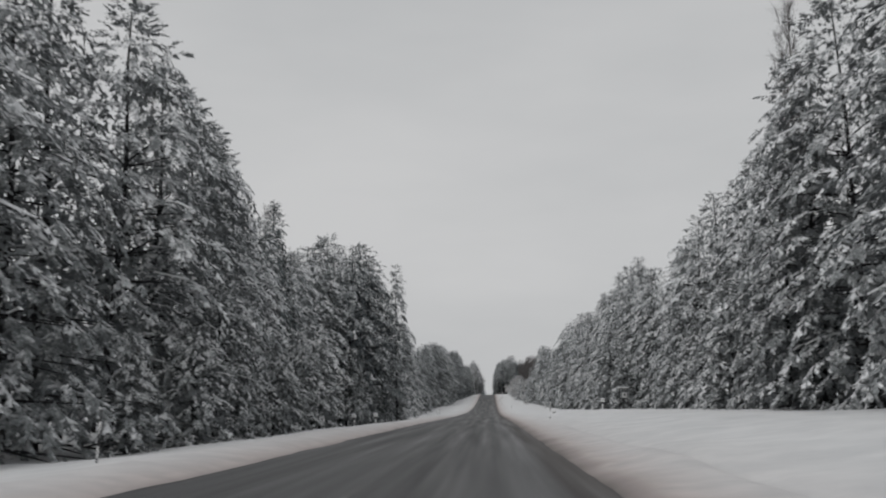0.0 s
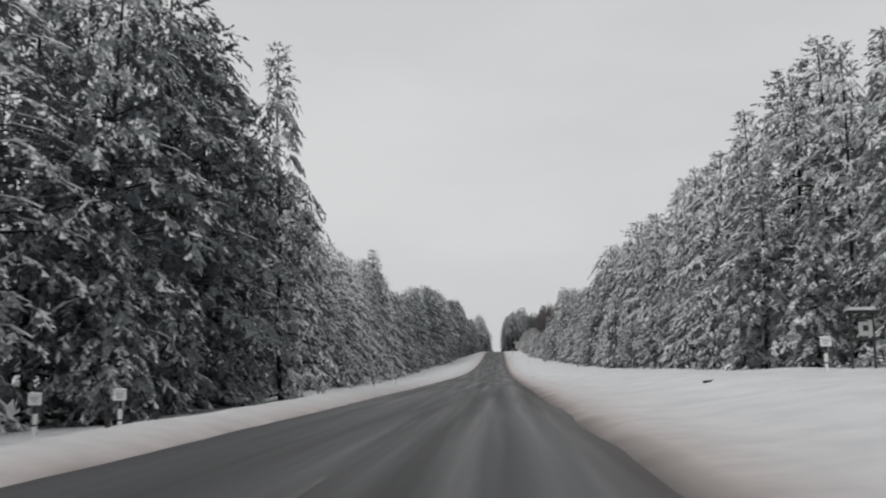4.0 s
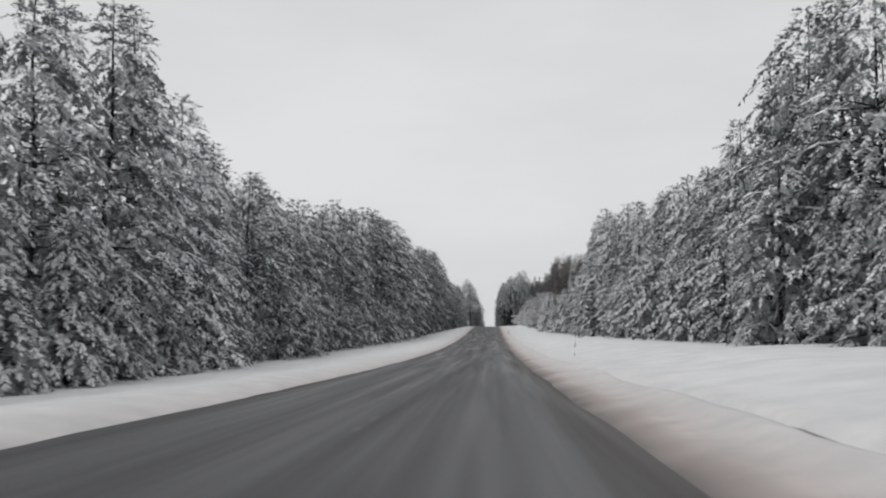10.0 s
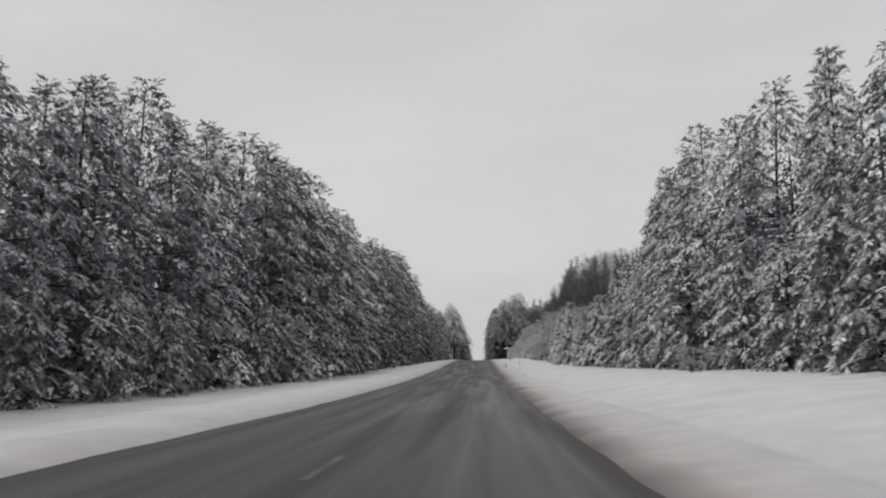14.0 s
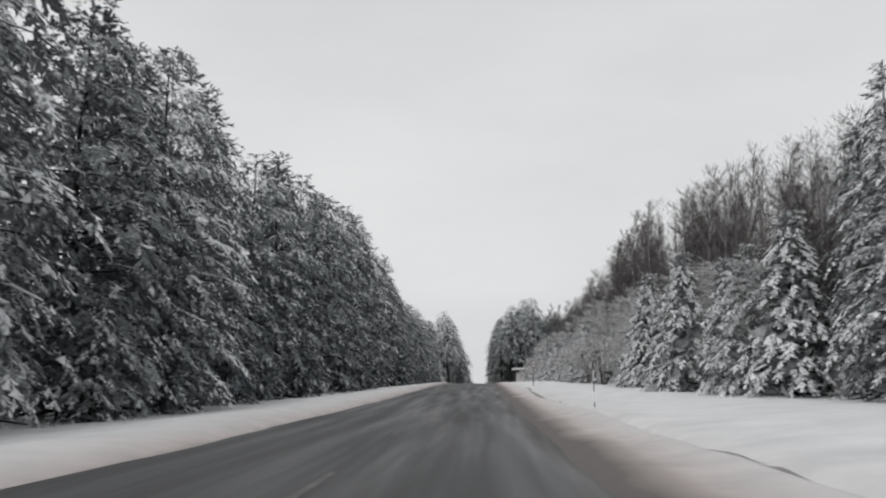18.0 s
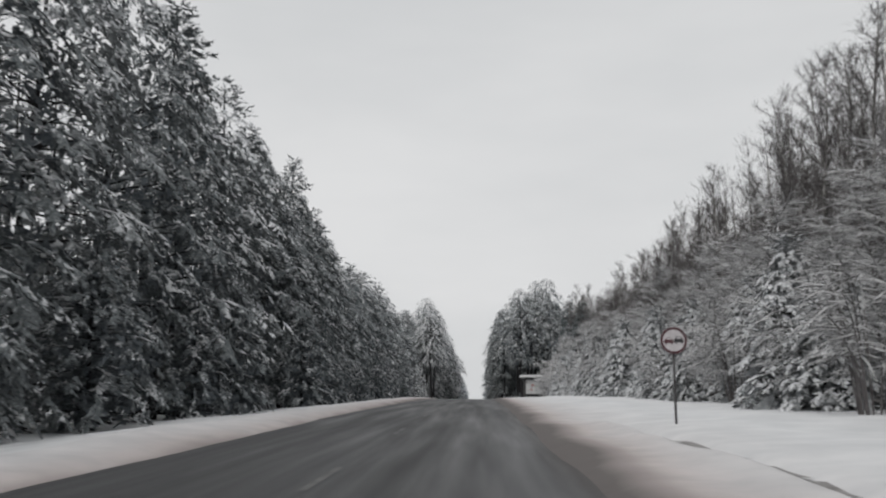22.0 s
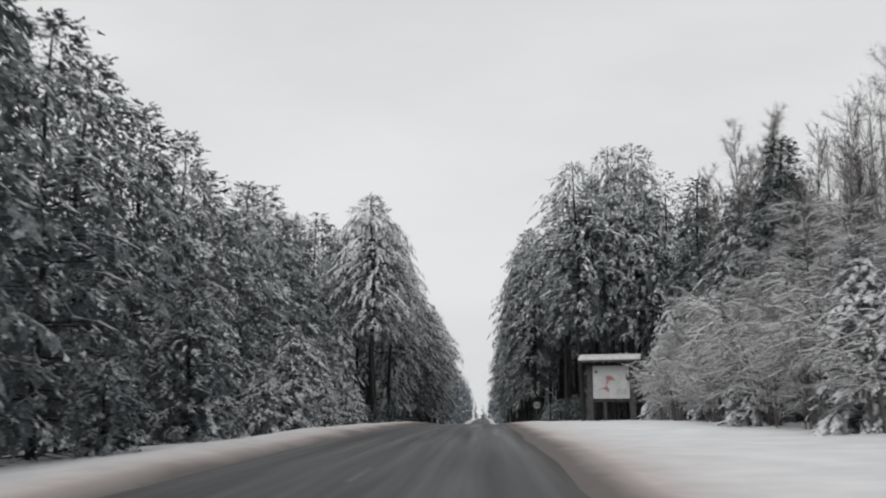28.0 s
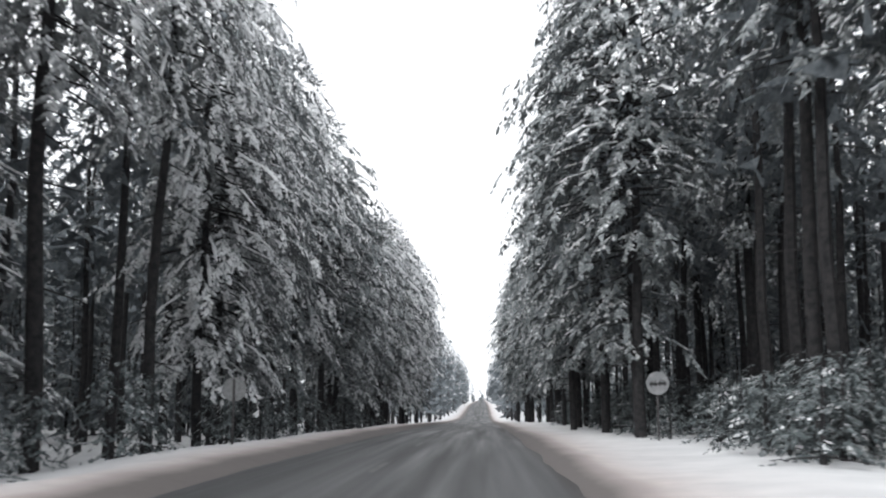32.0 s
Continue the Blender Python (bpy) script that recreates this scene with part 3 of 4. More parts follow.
KINDS = {
    "pine": [conifer("pine", 11 + i, 20, r, .5, 1.5, 9, round_top if i % 4 else cone_top, .6, .3, 1.34, fill=.74) for i, r in enumerate((4.6, 4.1, 4.7, 4.6, 4.3, 4.9))],
    "dusted_pine": [conifer("dusted_pine", 21 + i, 20, r, .5, 1.5, 9, round_top if i % 3 else cone_top, .6, .3, 1.34, fill=.74, snow=.8, needle=MAT_GREEN_NEEDLE, bough=MAT_DUSTED, tuft=(2000, .23)) for i, r in enumerate((4.6, 4.2, 4.8, 4.4))],
    "snowy_pine": [conifer("snowy_pine", 111 + i, 20, r, .5, 1.5, 9, cone_top if i else round_top, .55, .34, 1.34, fill=.74, snow=1, needle=MAT_FROSTED, bough=MAT_HEAVY) for i, r in enumerate((4.6, 4.3, 4.7))],
    "slim_pine": [conifer("slim_pine", 31 + i, 20, r, .7, 1.3, 8, cone_top, .5, .32, 1.16, fill=.78) for i, r in enumerate((3.7, 4.2, 3.3))],
    "dark_spruce": [conifer("dark_spruce", 35, 20, 2.9, 1, .5, 7, cone_top, .15, .34, .95, back=.7, snow=.14, needle=MAT_DARK_NEEDLE, bough=MAT_THIN)],
    "young_pine": [conifer("young_pine", 41 + i, 9, r, .25, .7, 6, cone_top if i % 2 else round_top, .5, .28, .85) for i, r in enumerate((2.6, 2.3, 2.9))],
    "dusted_young": [conifer("dusted_young", 121 + i, 9, r, .25, .7, 6, cone_top if i % 2 else round_top, .5, .3, .85, snow=.85, needle=MAT_GREEN_NEEDLE, bough=MAT_DUSTED) for i, r in enumerate((2.6, 2.4))],
    "spruce": [conifer("spruce", 45 + i, 7, r, .2, .42, 6, cone_top, .2, .26, .72, back=.45, fill=1.2, snow=1, needle=MAT_FROSTED, bough=MAT_LADEN) for i, r in enumerate((1.8, 1.6, 2.0))],
    "tall_pine": [conifer("tall_pine", 51 + i, 21, r, b, .75, 7, high_crown, .5, .36, 1.0, back=.5, core=.6, snow=.52, needle=MAT_GREEN_NEEDLE, bough=MAT_BOUGH, fine=13, tuft=(1300, .13)) for i, (r, b) in enumerate(((4.0, 8.0), (3.6, 9.0), (4.2, 7.2), (3.8, 10)))],
    "edge_pine": [conifer("edge_pine", 55 + i, 21, r, b, .75, 7, high_crown, .5, .4, 1.0, back=.4, core=.6, snow=.8, needle=MAT_GREEN_NEEDLE, bough=MAT_DUSTED, fine=9, tuft=(700, .15)) for i, (r, b) in enumerate(((3.8, 3.8), (4.0, 5.2), (3.5, 4.4)))],
    "laden_pine": [conifer("laden_pine", 91 + i, 21, r, b, .72, 7, high_crown, .3, .5, 1.0, back=.35, core=.5, snow=1, sag=.25, bough=MAT_LADEN, fine=9, tuft=(700, .15)) for i, (r, b) in enumerate(((4.6, 3.6), (4.1, 5.0), (4.8, 4.2)))],
    "high_pine": [conifer("high_pine", 101 + i, 22, r, b, .72, 7, high_crown, .2, .6, .9, back=.5, core=.4, snow=1, sag=.3, bough=MAT_LADEN, fine=13, tuft=(1300, .13)) for i, (r, b) in enumerate(((4.2, 9.5), (4.0, 10.5)))],
    "sapling": [conifer("sapling", 61 + i, 2.2, r, .12, .26, 4, cone_top, .5, .2, .42, back=.7, core=0, fill=2.2, snow=.24, needle=MAT_DARK_NEEDLE, bough=MAT_THIN) for i, r in enumerate((.9, .75, 1.05))],
    "birch": [birch("birch", 71 + i, 18) for i in range(5)],
    "frosted_tree": [frosted_tree("frosted_tree", 131 + i, 7) for i in range(5)],
    "shrub": [shrub("shrub", 81 + i, 4, r) for i, r in enumerate((2.2, 2.6, 1.9, 2.4))],
}
WORDS = {
    "pine": ("pine_tree", "tree", "full pine with snow-laden boughs down to the verge"),
    "snowy_pine": ("pine_tree", "tree", "pine thickly plastered with white snow at forest edge"),
    "dusted_pine": ("pine_tree", "tree", "dark green pine with thin broken snow on its boughs"),
    "slim_pine": ("pine_tree", "tree", "slim pointed pine loaded with snow at forest edge"),
    "dark_spruce": ("spruce_tree", "tree", "dark pointed spruce nearly free of snow among pines"),
    "young_pine": ("pine_tree", "tree", "low young pine bowed with snow before taller forest"),
    "dusted_young": ("pine_tree", "tree", "low dark green young pine with thin snow"),
    "spruce": ("spruce_tree", "tree", "young spruce with thick white snow on layered boughs"),
    "tall_pine": ("pine_tree", "tree", "mature pine with bare trunk and high snowy crown"),
    "edge_pine": ("pine_tree", "tree", "mature green pine with snow-dusted boughs along the road"),
    "laden_pine": ("pine_tree", "tree", "tall pine with hanging snow-heavy boughs above bare trunk"),
    "high_pine": ("pine_tree", "tree", "tall bare-trunked pine with drooping snow-laden high crown"),
    "sapling": ("pine_sapling", "sapling", "small snow-covered pine sapling on the forest edge"),
    "birch": ("birch_tree", "tree", "bare grey-brown birch with pale trunk and fine twigs"),
    "frosted_tree": ("young_birch", "tree", "slender leafless young birch with snow along its branches"),
    "shrub": ("shrub", "shrub", "leafless shrub with snow lying along its arching stems"),
}
GROUPS = {"shrub": "roadside shrubs", "sapling": "pine saplings", "birch": "roadside birches", "frosted_tree": "snowy young birches"}
COUNT = {}


def base_z(x, y):
    return road_z(y) + bank(x, y)


def plant(kind, x, y, height, turn=None, wide=None):
    i = COUNT[kind] = COUNT.get(kind, -1) + 1
    top, meshes = KINDS[kind][(i * 5 + i // 3) % len(KINDS[kind])]
    word, cat, label = WORDS[kind]
    k = height / top
    w = wide or k ** .75 * random.uniform(.9, 1.12)
    e = tagged(new(word), label, cat, GROUPS.get(kind, "roadside conifers"))
    face = 0 if x < 0 else -90
    e.matrix_basis = pose(x, y, base_z(x, y) - .12, 0, 0, face + (turn if turn is not None else random.uniform(-28, 28))) @ Matrix.Diagonal((w, w * (.92 if kind.endswith("pine") else 1), k, 1))
    for nm, me in meshes.items():
        ob = part(nm, me, e)
        if nm != "trunk":
            tagged(ob, kind="stuff")
    return e


def woodland(name, label, spots, seed, detail=64):
    """Trees behind the edge, past counting: one mesh. spots: x, y, height, kind."""
    rng = np.random.default_rng(seed)
    verts, faces, mats = [], [], []
    for x, y, h, kind in spots:
        v0 = len(verts)
        tv, tf = [], []
        axis = stem_axis(rng, rng.uniform(0, 6), .01, .1)
        zs = np.linspace(-.4, h * .9, 5)
        tube(tv, tf, [axis(z) for z in zs], [(.0085 * h) * (1.05 - max(z, 0) / h) + .015 for z in zs], 6)
        groups = [(tv, tf, 2 if kind == "birch" else 0)]
        if kind == "birch":
            wv, wf = [], []
            for _ in range(detail * 12):
                q = axis(h * rng.uniform(.3, 1.0))
                f = q[2] / h
                g = np.array([rng.normal(0, 1), rng.normal(0, 1), rng.uniform(1, 3)])
                g *= rng.uniform(.8, 2.6) * (1.25 - f) / np.linalg.norm(g)
                q = q + np.array([g[0], g[1], 0]) * rng.uniform(0, 3.4)
                e = np.cross(g, rng.normal(0, 1, 3))
                e *= .012 / (np.linalg.norm(e) + 1e-9)
                b = len(wv)
                wv += [tuple(q - e), tuple(q + e), tuple(q + g)]
                wf.append((b, b + 1, b + 2))
            groups.append((wv, wf, 3))
        else:
            bare = .4 * h if kind == "tall" else .08 * h
            shape = high_crown if kind == "tall" else round_top
            r = h * rng.uniform(.15, .2)
            n = detail if abs(x) < 26 else detail // 2
            f = rng.uniform(0, 1, n) ** .8
            az = rng.uniform(-math.pi, math.pi, n)
            f[:n // 4] = np.linspace(.72, 1.0, n // 4)
            rr = np.array([r * shape(a) for a in f]) * rng.uniform(.35, 1.0, n)
            p = np.stack([rr * np.cos(az), rr * np.sin(az), bare + f * (h - bare)], -1)
            d = np.stack([np.cos(az), np.sin(az), np.where(f > .9, 1.0, rng.normal(-.2, .3, n))], -1)
            s = rng.uniform(.8, 1.5, n) * (1 - .5 * f)
            cap, leaf = fingers(rng, p, d, s, .95 if kind == "pine" else .3, 5)
            groups.append((*shards(cap), 4 if kind == "pine" else 6))
            groups.append((*shards(leaf), 1 if kind == "pine" else 7))
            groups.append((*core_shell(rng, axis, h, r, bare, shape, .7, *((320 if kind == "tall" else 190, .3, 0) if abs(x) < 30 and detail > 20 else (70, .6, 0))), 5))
        bz = base_z(x, y) - .15
        for gv, gf, m in groups:
            b = len(verts)
            verts.extend((a + x, c + y, e + bz) for a, c, e in gv)
            faces.extend(tuple(b + i for i in q) for q in gf)
            mats.extend([m] * len(gf))
    me = bpy.data.meshes.new(name)
    me.from_pydata(verts, [], faces)
    for m in (MAT_BARK, MAT_NEEDLE, MAT_BIRCH, MAT_TWIG, MAT_BOUGH, MAT_CORE, MAT_THIN, MAT_GREEN_NEEDLE):
        me.materials.append(m)
    me.polygons.foreach_set("material_index", mats)
    return tagged(new(name, me), label, "woodland", kind="stuff")


# ---- forest edge ----
# trunk line and tree height along the road, either side
LEFT_LINE = [(0, -16.5), (70, -17), (98, -20), (114, -20.5), (128, -18.5), (150, -21), (180, -19), (240, -20.5), (300, -22), (345, -21), (367, -19), (400, -17.5), (440, -16), (480, -14), (520, -13), (560, -12.5), (590, -12)]
LEFT_TOP = [(0, 21), (48, 21), (64, 20.5), (72, 18), (78, 16), (86, 15.8), (101, 17.6), (115, 22), (130, 25), (140, 25.5), (150, 24.5), (165, 22), (180, 20), (201, 16.6), (223, 17.6), (235, 19), (246, 20), (258, 19.5), (264, 18.3), (271, 17), (285, 16.9), (300, 17.2), (313, 17.6), (320, 19), (327, 20.6), (345, 21.8), (360, 22.5), (374, 22.5), (379, 19.5), (388, 19.8), (400, 21.6), (416, 20.6), (434, 20.2), (448, 21.5), (468, 20), (476, 19.2), (482, 17.8), (490, 18.5), (496, 17), (505, 16), (518, 15.6), (532, 16), (545, 14.6), (560, 15.2), (570, 15.2), (578, 14.8), (594, 14.5)]
RIGHT_LINE = [(0, 22), (95, 22.5), (112, 24.6), (126, 24.6), (150, 24), (210, 24), (257, 23.5), (294, 23.5), (327, 22), (372, 20.5), (386, 19.5)]
RIGHT_TOP = [(0, 24), (50, 23.5), (62, 21.5), (85, 19.5), (94, 18.5), (100, 17), (110, 18), (128, 20), (144, 22.5), (157, 23), (190, 21.5), (226, 21.5), (256, 21.5), (270, 18.6), (280, 16.9), (288, 17), (296, 17.8), (306, 17), (318, 17.4), (326, 19.3), (340, 19.2), (350, 20), (360, 20), (365, 18.6), (371, 16.2), (377, 14.4), (386, 13.2)]
RIGHT_FACE = [(0, 17), (93, 18.5), (125, 17.5), (192, 16.5), (266, 17.5), (330, 15.5), (380, 15.5)]

rnd = random.Random(4)
y = 26.0
while y < 586:
    if abs(y - 134) > 4 and not 81 < y < 101 and abs(y - 248) > 5:
        x = ramp(y, LEFT_LINE) + rnd.uniform(-1.0, 1.0)
        plant(rnd.choice(("pine", "dusted_pine", "dusted_pine", "dusted_pine") if y > 545 else ("snowy_pine", "snowy_pine", "pine") if 190 < y < 262 else ("dusted_pine", "pine") if 355 < y < 400 else ("dusted_pine", "dusted_pine", "dusted_pine", "pine") if y > 362 else ("pine", "pine", "dusted_pine") if y < 62 else ("snowy_pine", "snowy_pine", "pine") if y < 112 else ("snowy_pine", "pine", "dusted_pine") if y < 140 else ("dusted_pine", "dusted_pine", "slim_pine", "pine") if y > 262 else ("pine", "pine", "slim_pine")), x, y, ramp(y, LEFT_TOP) * rnd.uniform(.95, 1.08))
    y += rnd.uniform(4.2, 6.0)
y = 26.0
while y < 386:
    x = ramp(y, RIGHT_LINE) + rnd.uniform(-1.0, 1.0)
    kind = rnd.random()
    plant("dusted_pine" if kind < .4 and y > 240 else "pine" if kind < .75 else "slim_pine", x, y, ramp(y, RIGHT_TOP) * rnd.uniform(.92, 1.05))
    y += rnd.uniform(4.4, 6.2)
# low edge trees
y = 60.0
while y < 384:
    if not 108 < y < 127:
        plant("young_pine", ramp(y, RIGHT_FACE) + 2.2 + rnd.uniform(-.6, 1.0), y, rnd.uniform(6, 12))
    y += rnd.uniform(5, 10)
LOW_OFFSET = [(0, 4.2), (90, 5.5), (125, 5), (150, 3), (440, 3.2), (480, 4.4), (600, 4.0)]
y = 40.0
while y < 572:
    if not 92 < y < 116:
        plant("dusted_young" if 385 < y < 555 else "spruce" if 190 < y < 262 else "young_pine", ramp(y, LEFT_LINE) + ramp(y, LOW_OFFSET) + rnd.uniform(-.8, .6), y, rnd.uniform(4, 9) if y < 470 else rnd.uniform(3, 7))
    y += rnd.uniform(4, 7.5) if y < 262 else rnd.uniform(6, 12)
# single trees
plant("pine", -10.9, 134, 21.5, 0, .8)
plant("dusted_pine", -14.2, 130.5, 22.5)
plant("dusted_pine", -15.5, 120, 22.3)
plant("pine", -15.2, 133, 20.5)
plant("snowy_pine", -17.5, 79.5, 17.5)
plant("pine", -17.5, 384.5, 19.6, 0)
plant("dusted_pine", -17.5, 390, 20.4, 0)
plant("dusted_pine", -17.6, 366.5, 23, 0)
plant("pine", -17.6, 372, 23, 10)
plant("dusted_pine", -14.5, 474.5, 19.6, 0)
plant("dusted_pine", -13.4, 504.5, 16.4, 0)
plant("dusted_pine", -13.4, 510, 15.8, 0)
plant("shrub", 13.6, 320, 1.7, wide=.6)
plant("dusted_pine", -13.6, 493, 17)
plant("dusted_pine", -13.2, 498.5, 16.8)
plant("dusted_pine", -15, 127, 24)
plant("dark_spruce", -18.4, 90.4, 21.8, 0, 1.1)
plant("pine", -20.5, 84.5, 16.5)
plant("pine", -19.6, 95, 16.5)
plant("dusted_pine", -19.2, 100.5, 18)
plant("slim_pine", -20.3, 245.7, 22, 0, 1.1)
plant("slim_pine", -20.6, 250.4, 23.6, 0, 1.15)
plant("dusted_pine", -13.4, 487, 20.4, 0, .85)
plant("dusted_pine", -13.4, 481, 16.4)
plant("birch", -19.5, 60, 24.5)
plant("birch", -21, 98.5, 23)
plant("birch", -21.5, 104, 21)
plant("birch", 21.5, 60, 27)
plant("birch", 23, 66, 26)
plant("slim_pine", 17.6, 376, 13.2)
plant("pine", 20.4, 361.5, 20)
plant("pine", 20.2, 366.5, 17.8)

# bare birch stand with snowy thicket in front
BIRCH_TOP = [(384, 13.8), (396, 15.6), (409, 16.6), (441, 18.8), (470, 18.5), (486, 16.5), (503, 15.8), (525, 14.6), (545, 16), (564, 17)]
y = 386.0
while y < 566:
    plant("birch", rnd.uniform(17.5, 20.5), y, ramp(y, BIRCH_TOP) * rnd.uniform(.72, 1.02), wide=rnd.uniform(1.05, 1.55))
    y += rnd.uniform(2.0, 3.8)
for x, y, h in ((16.5, 385, 9), (15.0, 387, 6.5), (16.8, 393, 8.5), (14.2, 398.8, 8.8), (14.2, 410.5, 8.6), (15.2, 391, 7.5), (15.5, 404.5, 6.5), (14.5, 417, 6), (15.5, 425, 7.5), (14.6, 434, 5.2), (13.6, 444, 4.6), (14.5, 455, 6.2), (13.5, 466, 5), (14.2, 478, 6.5), (13.2, 490, 5.5), (13.6, 503, 6), (13.0, 514, 5), (13.0, 522.5, 6.2), (12.6, 534, 5.5), (13.5, 545, 6.0)):
    plant("spruce", x, y, h)
y = 440.0
while y < 566:
    plant("spruce" if rnd.random() < .6 else "frosted_tree", rnd.uniform(13.0, 16.0) - .004 * (y - 420), y, rnd.uniform(3.5, 7.5))
    y += rnd.uniform(2.6, 4.6)
y = 386.0
while y < 572:
    plant("frosted_tree", rnd.uniform(14.6, 17.2), y, rnd.uniform(6.0, 10.0))
    y += rnd.uniform(2.4, 4.4)
y = 420.0
while y < 572:
    plant("shrub", rnd.uniform(12.6, 14.4), y, rnd.uniform(3.2, 5.2), wide=1.0)
    y += rnd.uniform(6.0, 10.0)
plant("shrub", -11.8, 592, 7, wide=1.2)
plant("shrub", -9.5, 599, 2.6, wide=.7)
for x, y, h in ((13.6, 556, 6.4), (14.4, 563, 6.8), (14.2, 549, 6.0)):
    plant("shrub", x, y, h, wide=1.15)
for x, y, h in ((19, 569.8, 16.5), (20, 583, 16.5), (18.5, 589, 19)):
    plant("dark_spruce", x, y, h, 0, 1.25)
for x, y, h in ((17.5, 574, 13), (20, 577, 15), (22, 589, 17)):
    plant("dusted_pine", x, y, h)
for x, y, h in ((19.5, 579.5, 20.5), (20.5, 575.5, 20), (19, 571.5, 18)):
    plant("birch", x, y, h, wide=1.3)
for k in range(12):
    plant("birch", rnd.uniform(17, 25), 566 + 2.3 * k, rnd.uniform(14, 19), wide=1.1)

for x, y, h in ((16, 588, 9.5), (15.5, 572, 7)):
    plant("spruce", x, y, h)
for x, y, h in ((15.6, 585.5, 6.5), (15.8, 580, 8.5), (14.8, 579, 6), (17.2, 583, 9.5), (16.4, 576, 8), (14.6, 571, 5.5), (17.4, 587.5, 8)):
    plant("frosted_tree", x, y, h, wide=1.05)
for x, y, h in ((14.4, 582, 4.4), (13.8, 575.5, 4.2)):
    plant("shrub", x, y, h, wide=1.1)
for x, y, h in ((-13, 598, 19), (-15.6, 603, 20.5), (-13.5, 609, 20.5), (-17, 597, 19.5), (-18, 606, 21), (-16, 613, 21), (-20, 600, 20.5), (-19.5, 594, 18.5), (-22, 608, 21.5), (-14.5, 593, 16), (-24, 603, 21.5), (-23, 596, 20), (-26, 609, 22)):
    plant("slim_pine" if h > 19 else "dusted_pine", x, y, h, wide=1.0)
for x, y, h in ((7.8, 601.6, 1.7), (8.5, 603, 2.1), (9.0, 605, 2.3), (8.1, 606.2, 1.9), (10.2, 603.2, 2.6), (9.4, 604, 2.2), (10.6, 606, 2.6), (11.8, 605, 2.4), (9.0, 608.5, 2.0), (12.6, 608, 2.8), (10.2, 610, 2.6), (11.4, 612, 2.4), (13.4, 611, 3.0), (8.6, 612, 1.8), (9.6, 614.5, 2.3)):
    plant("sapling", x, y, h, wide=1.2)

# tall pines that close in on the road
for x, y, h in ((10.2, 597.3, 22.5), (13.2, 599, 24.5), (15.6, 600, 25), (17, 596.5, 19), (11.6, 598.8, 21), (14.6, 597.6, 22.5), (12.4, 604, 21.5), (9.8, 607.5, 22), (7.5, 618.5, 21), (-7.3, 596.3, 20), (-9.4, 601, 19.5), (-8.8, 607.5, 23), (-12, 604, 15.8), (-7.6, 612, 21)):
    plant("tall_pine" if x > 0 else "high_pine", x, y, h)
y = 619.0
while y < 715:
    plant("laden_pine" if rnd.random() < .65 else "edge_pine", -rnd.uniform(6.8, 9.6), y, rnd.uniform(16.5, 23))
    plant("edge_pine", rnd.uniform(6.6, 9.2), y + 1.6, rnd.uniform(17, 23))
    y += rnd.uniform(3.8, 5.5)
for x, y, h in ((12.5, 622, 21), (15.5, 628, 22), (18, 634, 23), (13.5, 636, 21), (21, 641, 22), (16.5, 646, 22), (12.8, 650, 21), (24, 650, 22), (19.5, 655, 22)):
    plant("tall_pine", x, y, h)
for x, y, h in ((-8.2, 577, 3.5), (-8.0, 585, 3), (-8.6, 570, 4.5), (-9.5, 581, 6.5), (-10.0, 595.3, 10.0), (-10.8, 588, 7.5), (-8.4, 592, 3.6), (-10.5, 574, 5.5)):
    plant("spruce", x, y, h)
y = 590.0
while y < 660:
    plant("sapling", -rnd.uniform(6.0, 8.5), y, rnd.uniform(1.2, 2.8))
    plant("sapling", rnd.uniform(7.9, 10.5), y + 13, rnd.uniform(1.2, 2.6))
    if rnd.random() < .5:
        plant("sapling", rnd.uniform(8.6, 13), y + 13, rnd.uniform(1.5, 3.0))
    y += rnd.uniform(1.6, 3.2)

# forest behind the edge
spots = []
for side in (-1, 1):
    line, top = (LEFT_LINE, LEFT_TOP) if side < 0 else (RIGHT_LINE, RIGHT_TOP)
    y = 20.0
    while y < 590:
        if side < 0 or y < 388:
            for k in range(3):
                spots.append((ramp(y, line) + side * (4.0 + 4.5 * k + rnd.uniform(-1, 1)), y + rnd.uniform(-2, 2), ramp(y, top) * rnd.uniform(.84, .96), "pine"))
        y += rnd.uniform(4.6, 6.6)
woodland("pine_forest", "dense snowy pine forest behind the roadside trees", spots, 5, 44)
spots = []
y = 386.0
while y < 572:
    for k in range(4):
        spots.append((21.5 + 3.2 * k + rnd.uniform(-1.5, 1.5), y + rnd.uniform(-1, 1), ramp(y, BIRCH_TOP) * rnd.uniform(.85, 1.05), "birch"))
    y += rnd.uniform(1.7, 2.8)
woodland("birch_forest", "dense bare birch wood with brownish twigs", spots, 6)
spots = []
for side in (-1, 1):
    for k in range(10):
        y = 590 + (6 if side > 0 else 0)
        while y < 720:
            if side < 0 and y < 612 and k < 4:
                y += 5
                continue
            spots.append((side * (11 + 3.2 * k + rnd.uniform(-1.4, 1.4)), y + rnd.uniform(-1.5, 1.5), rnd.uniform(17, 22), "tall"))
            if k > 1:
                spots.append((side * (12 + 3.6 * k + rnd.uniform(-1.4, 1.4)), y + rnd.uniform(-2, 2), rnd.uniform(6, 14), "understorey"))
            y += rnd.uniform(4, 6.5) + .5 * k
for side in (-1, 1):
    y = 560.0
    while y < 770:
        for k in range(2):
            spots.append((side * (50 + 6 * k + rnd.uniform(-2, 2)), y + rnd.uniform(-1, 1), rnd.uniform(13, 19), "understorey"))
        y += 3.0
woodland("tall_pine_forest", "dark interior of a mature pine forest", spots, 7, 64)
spots = []
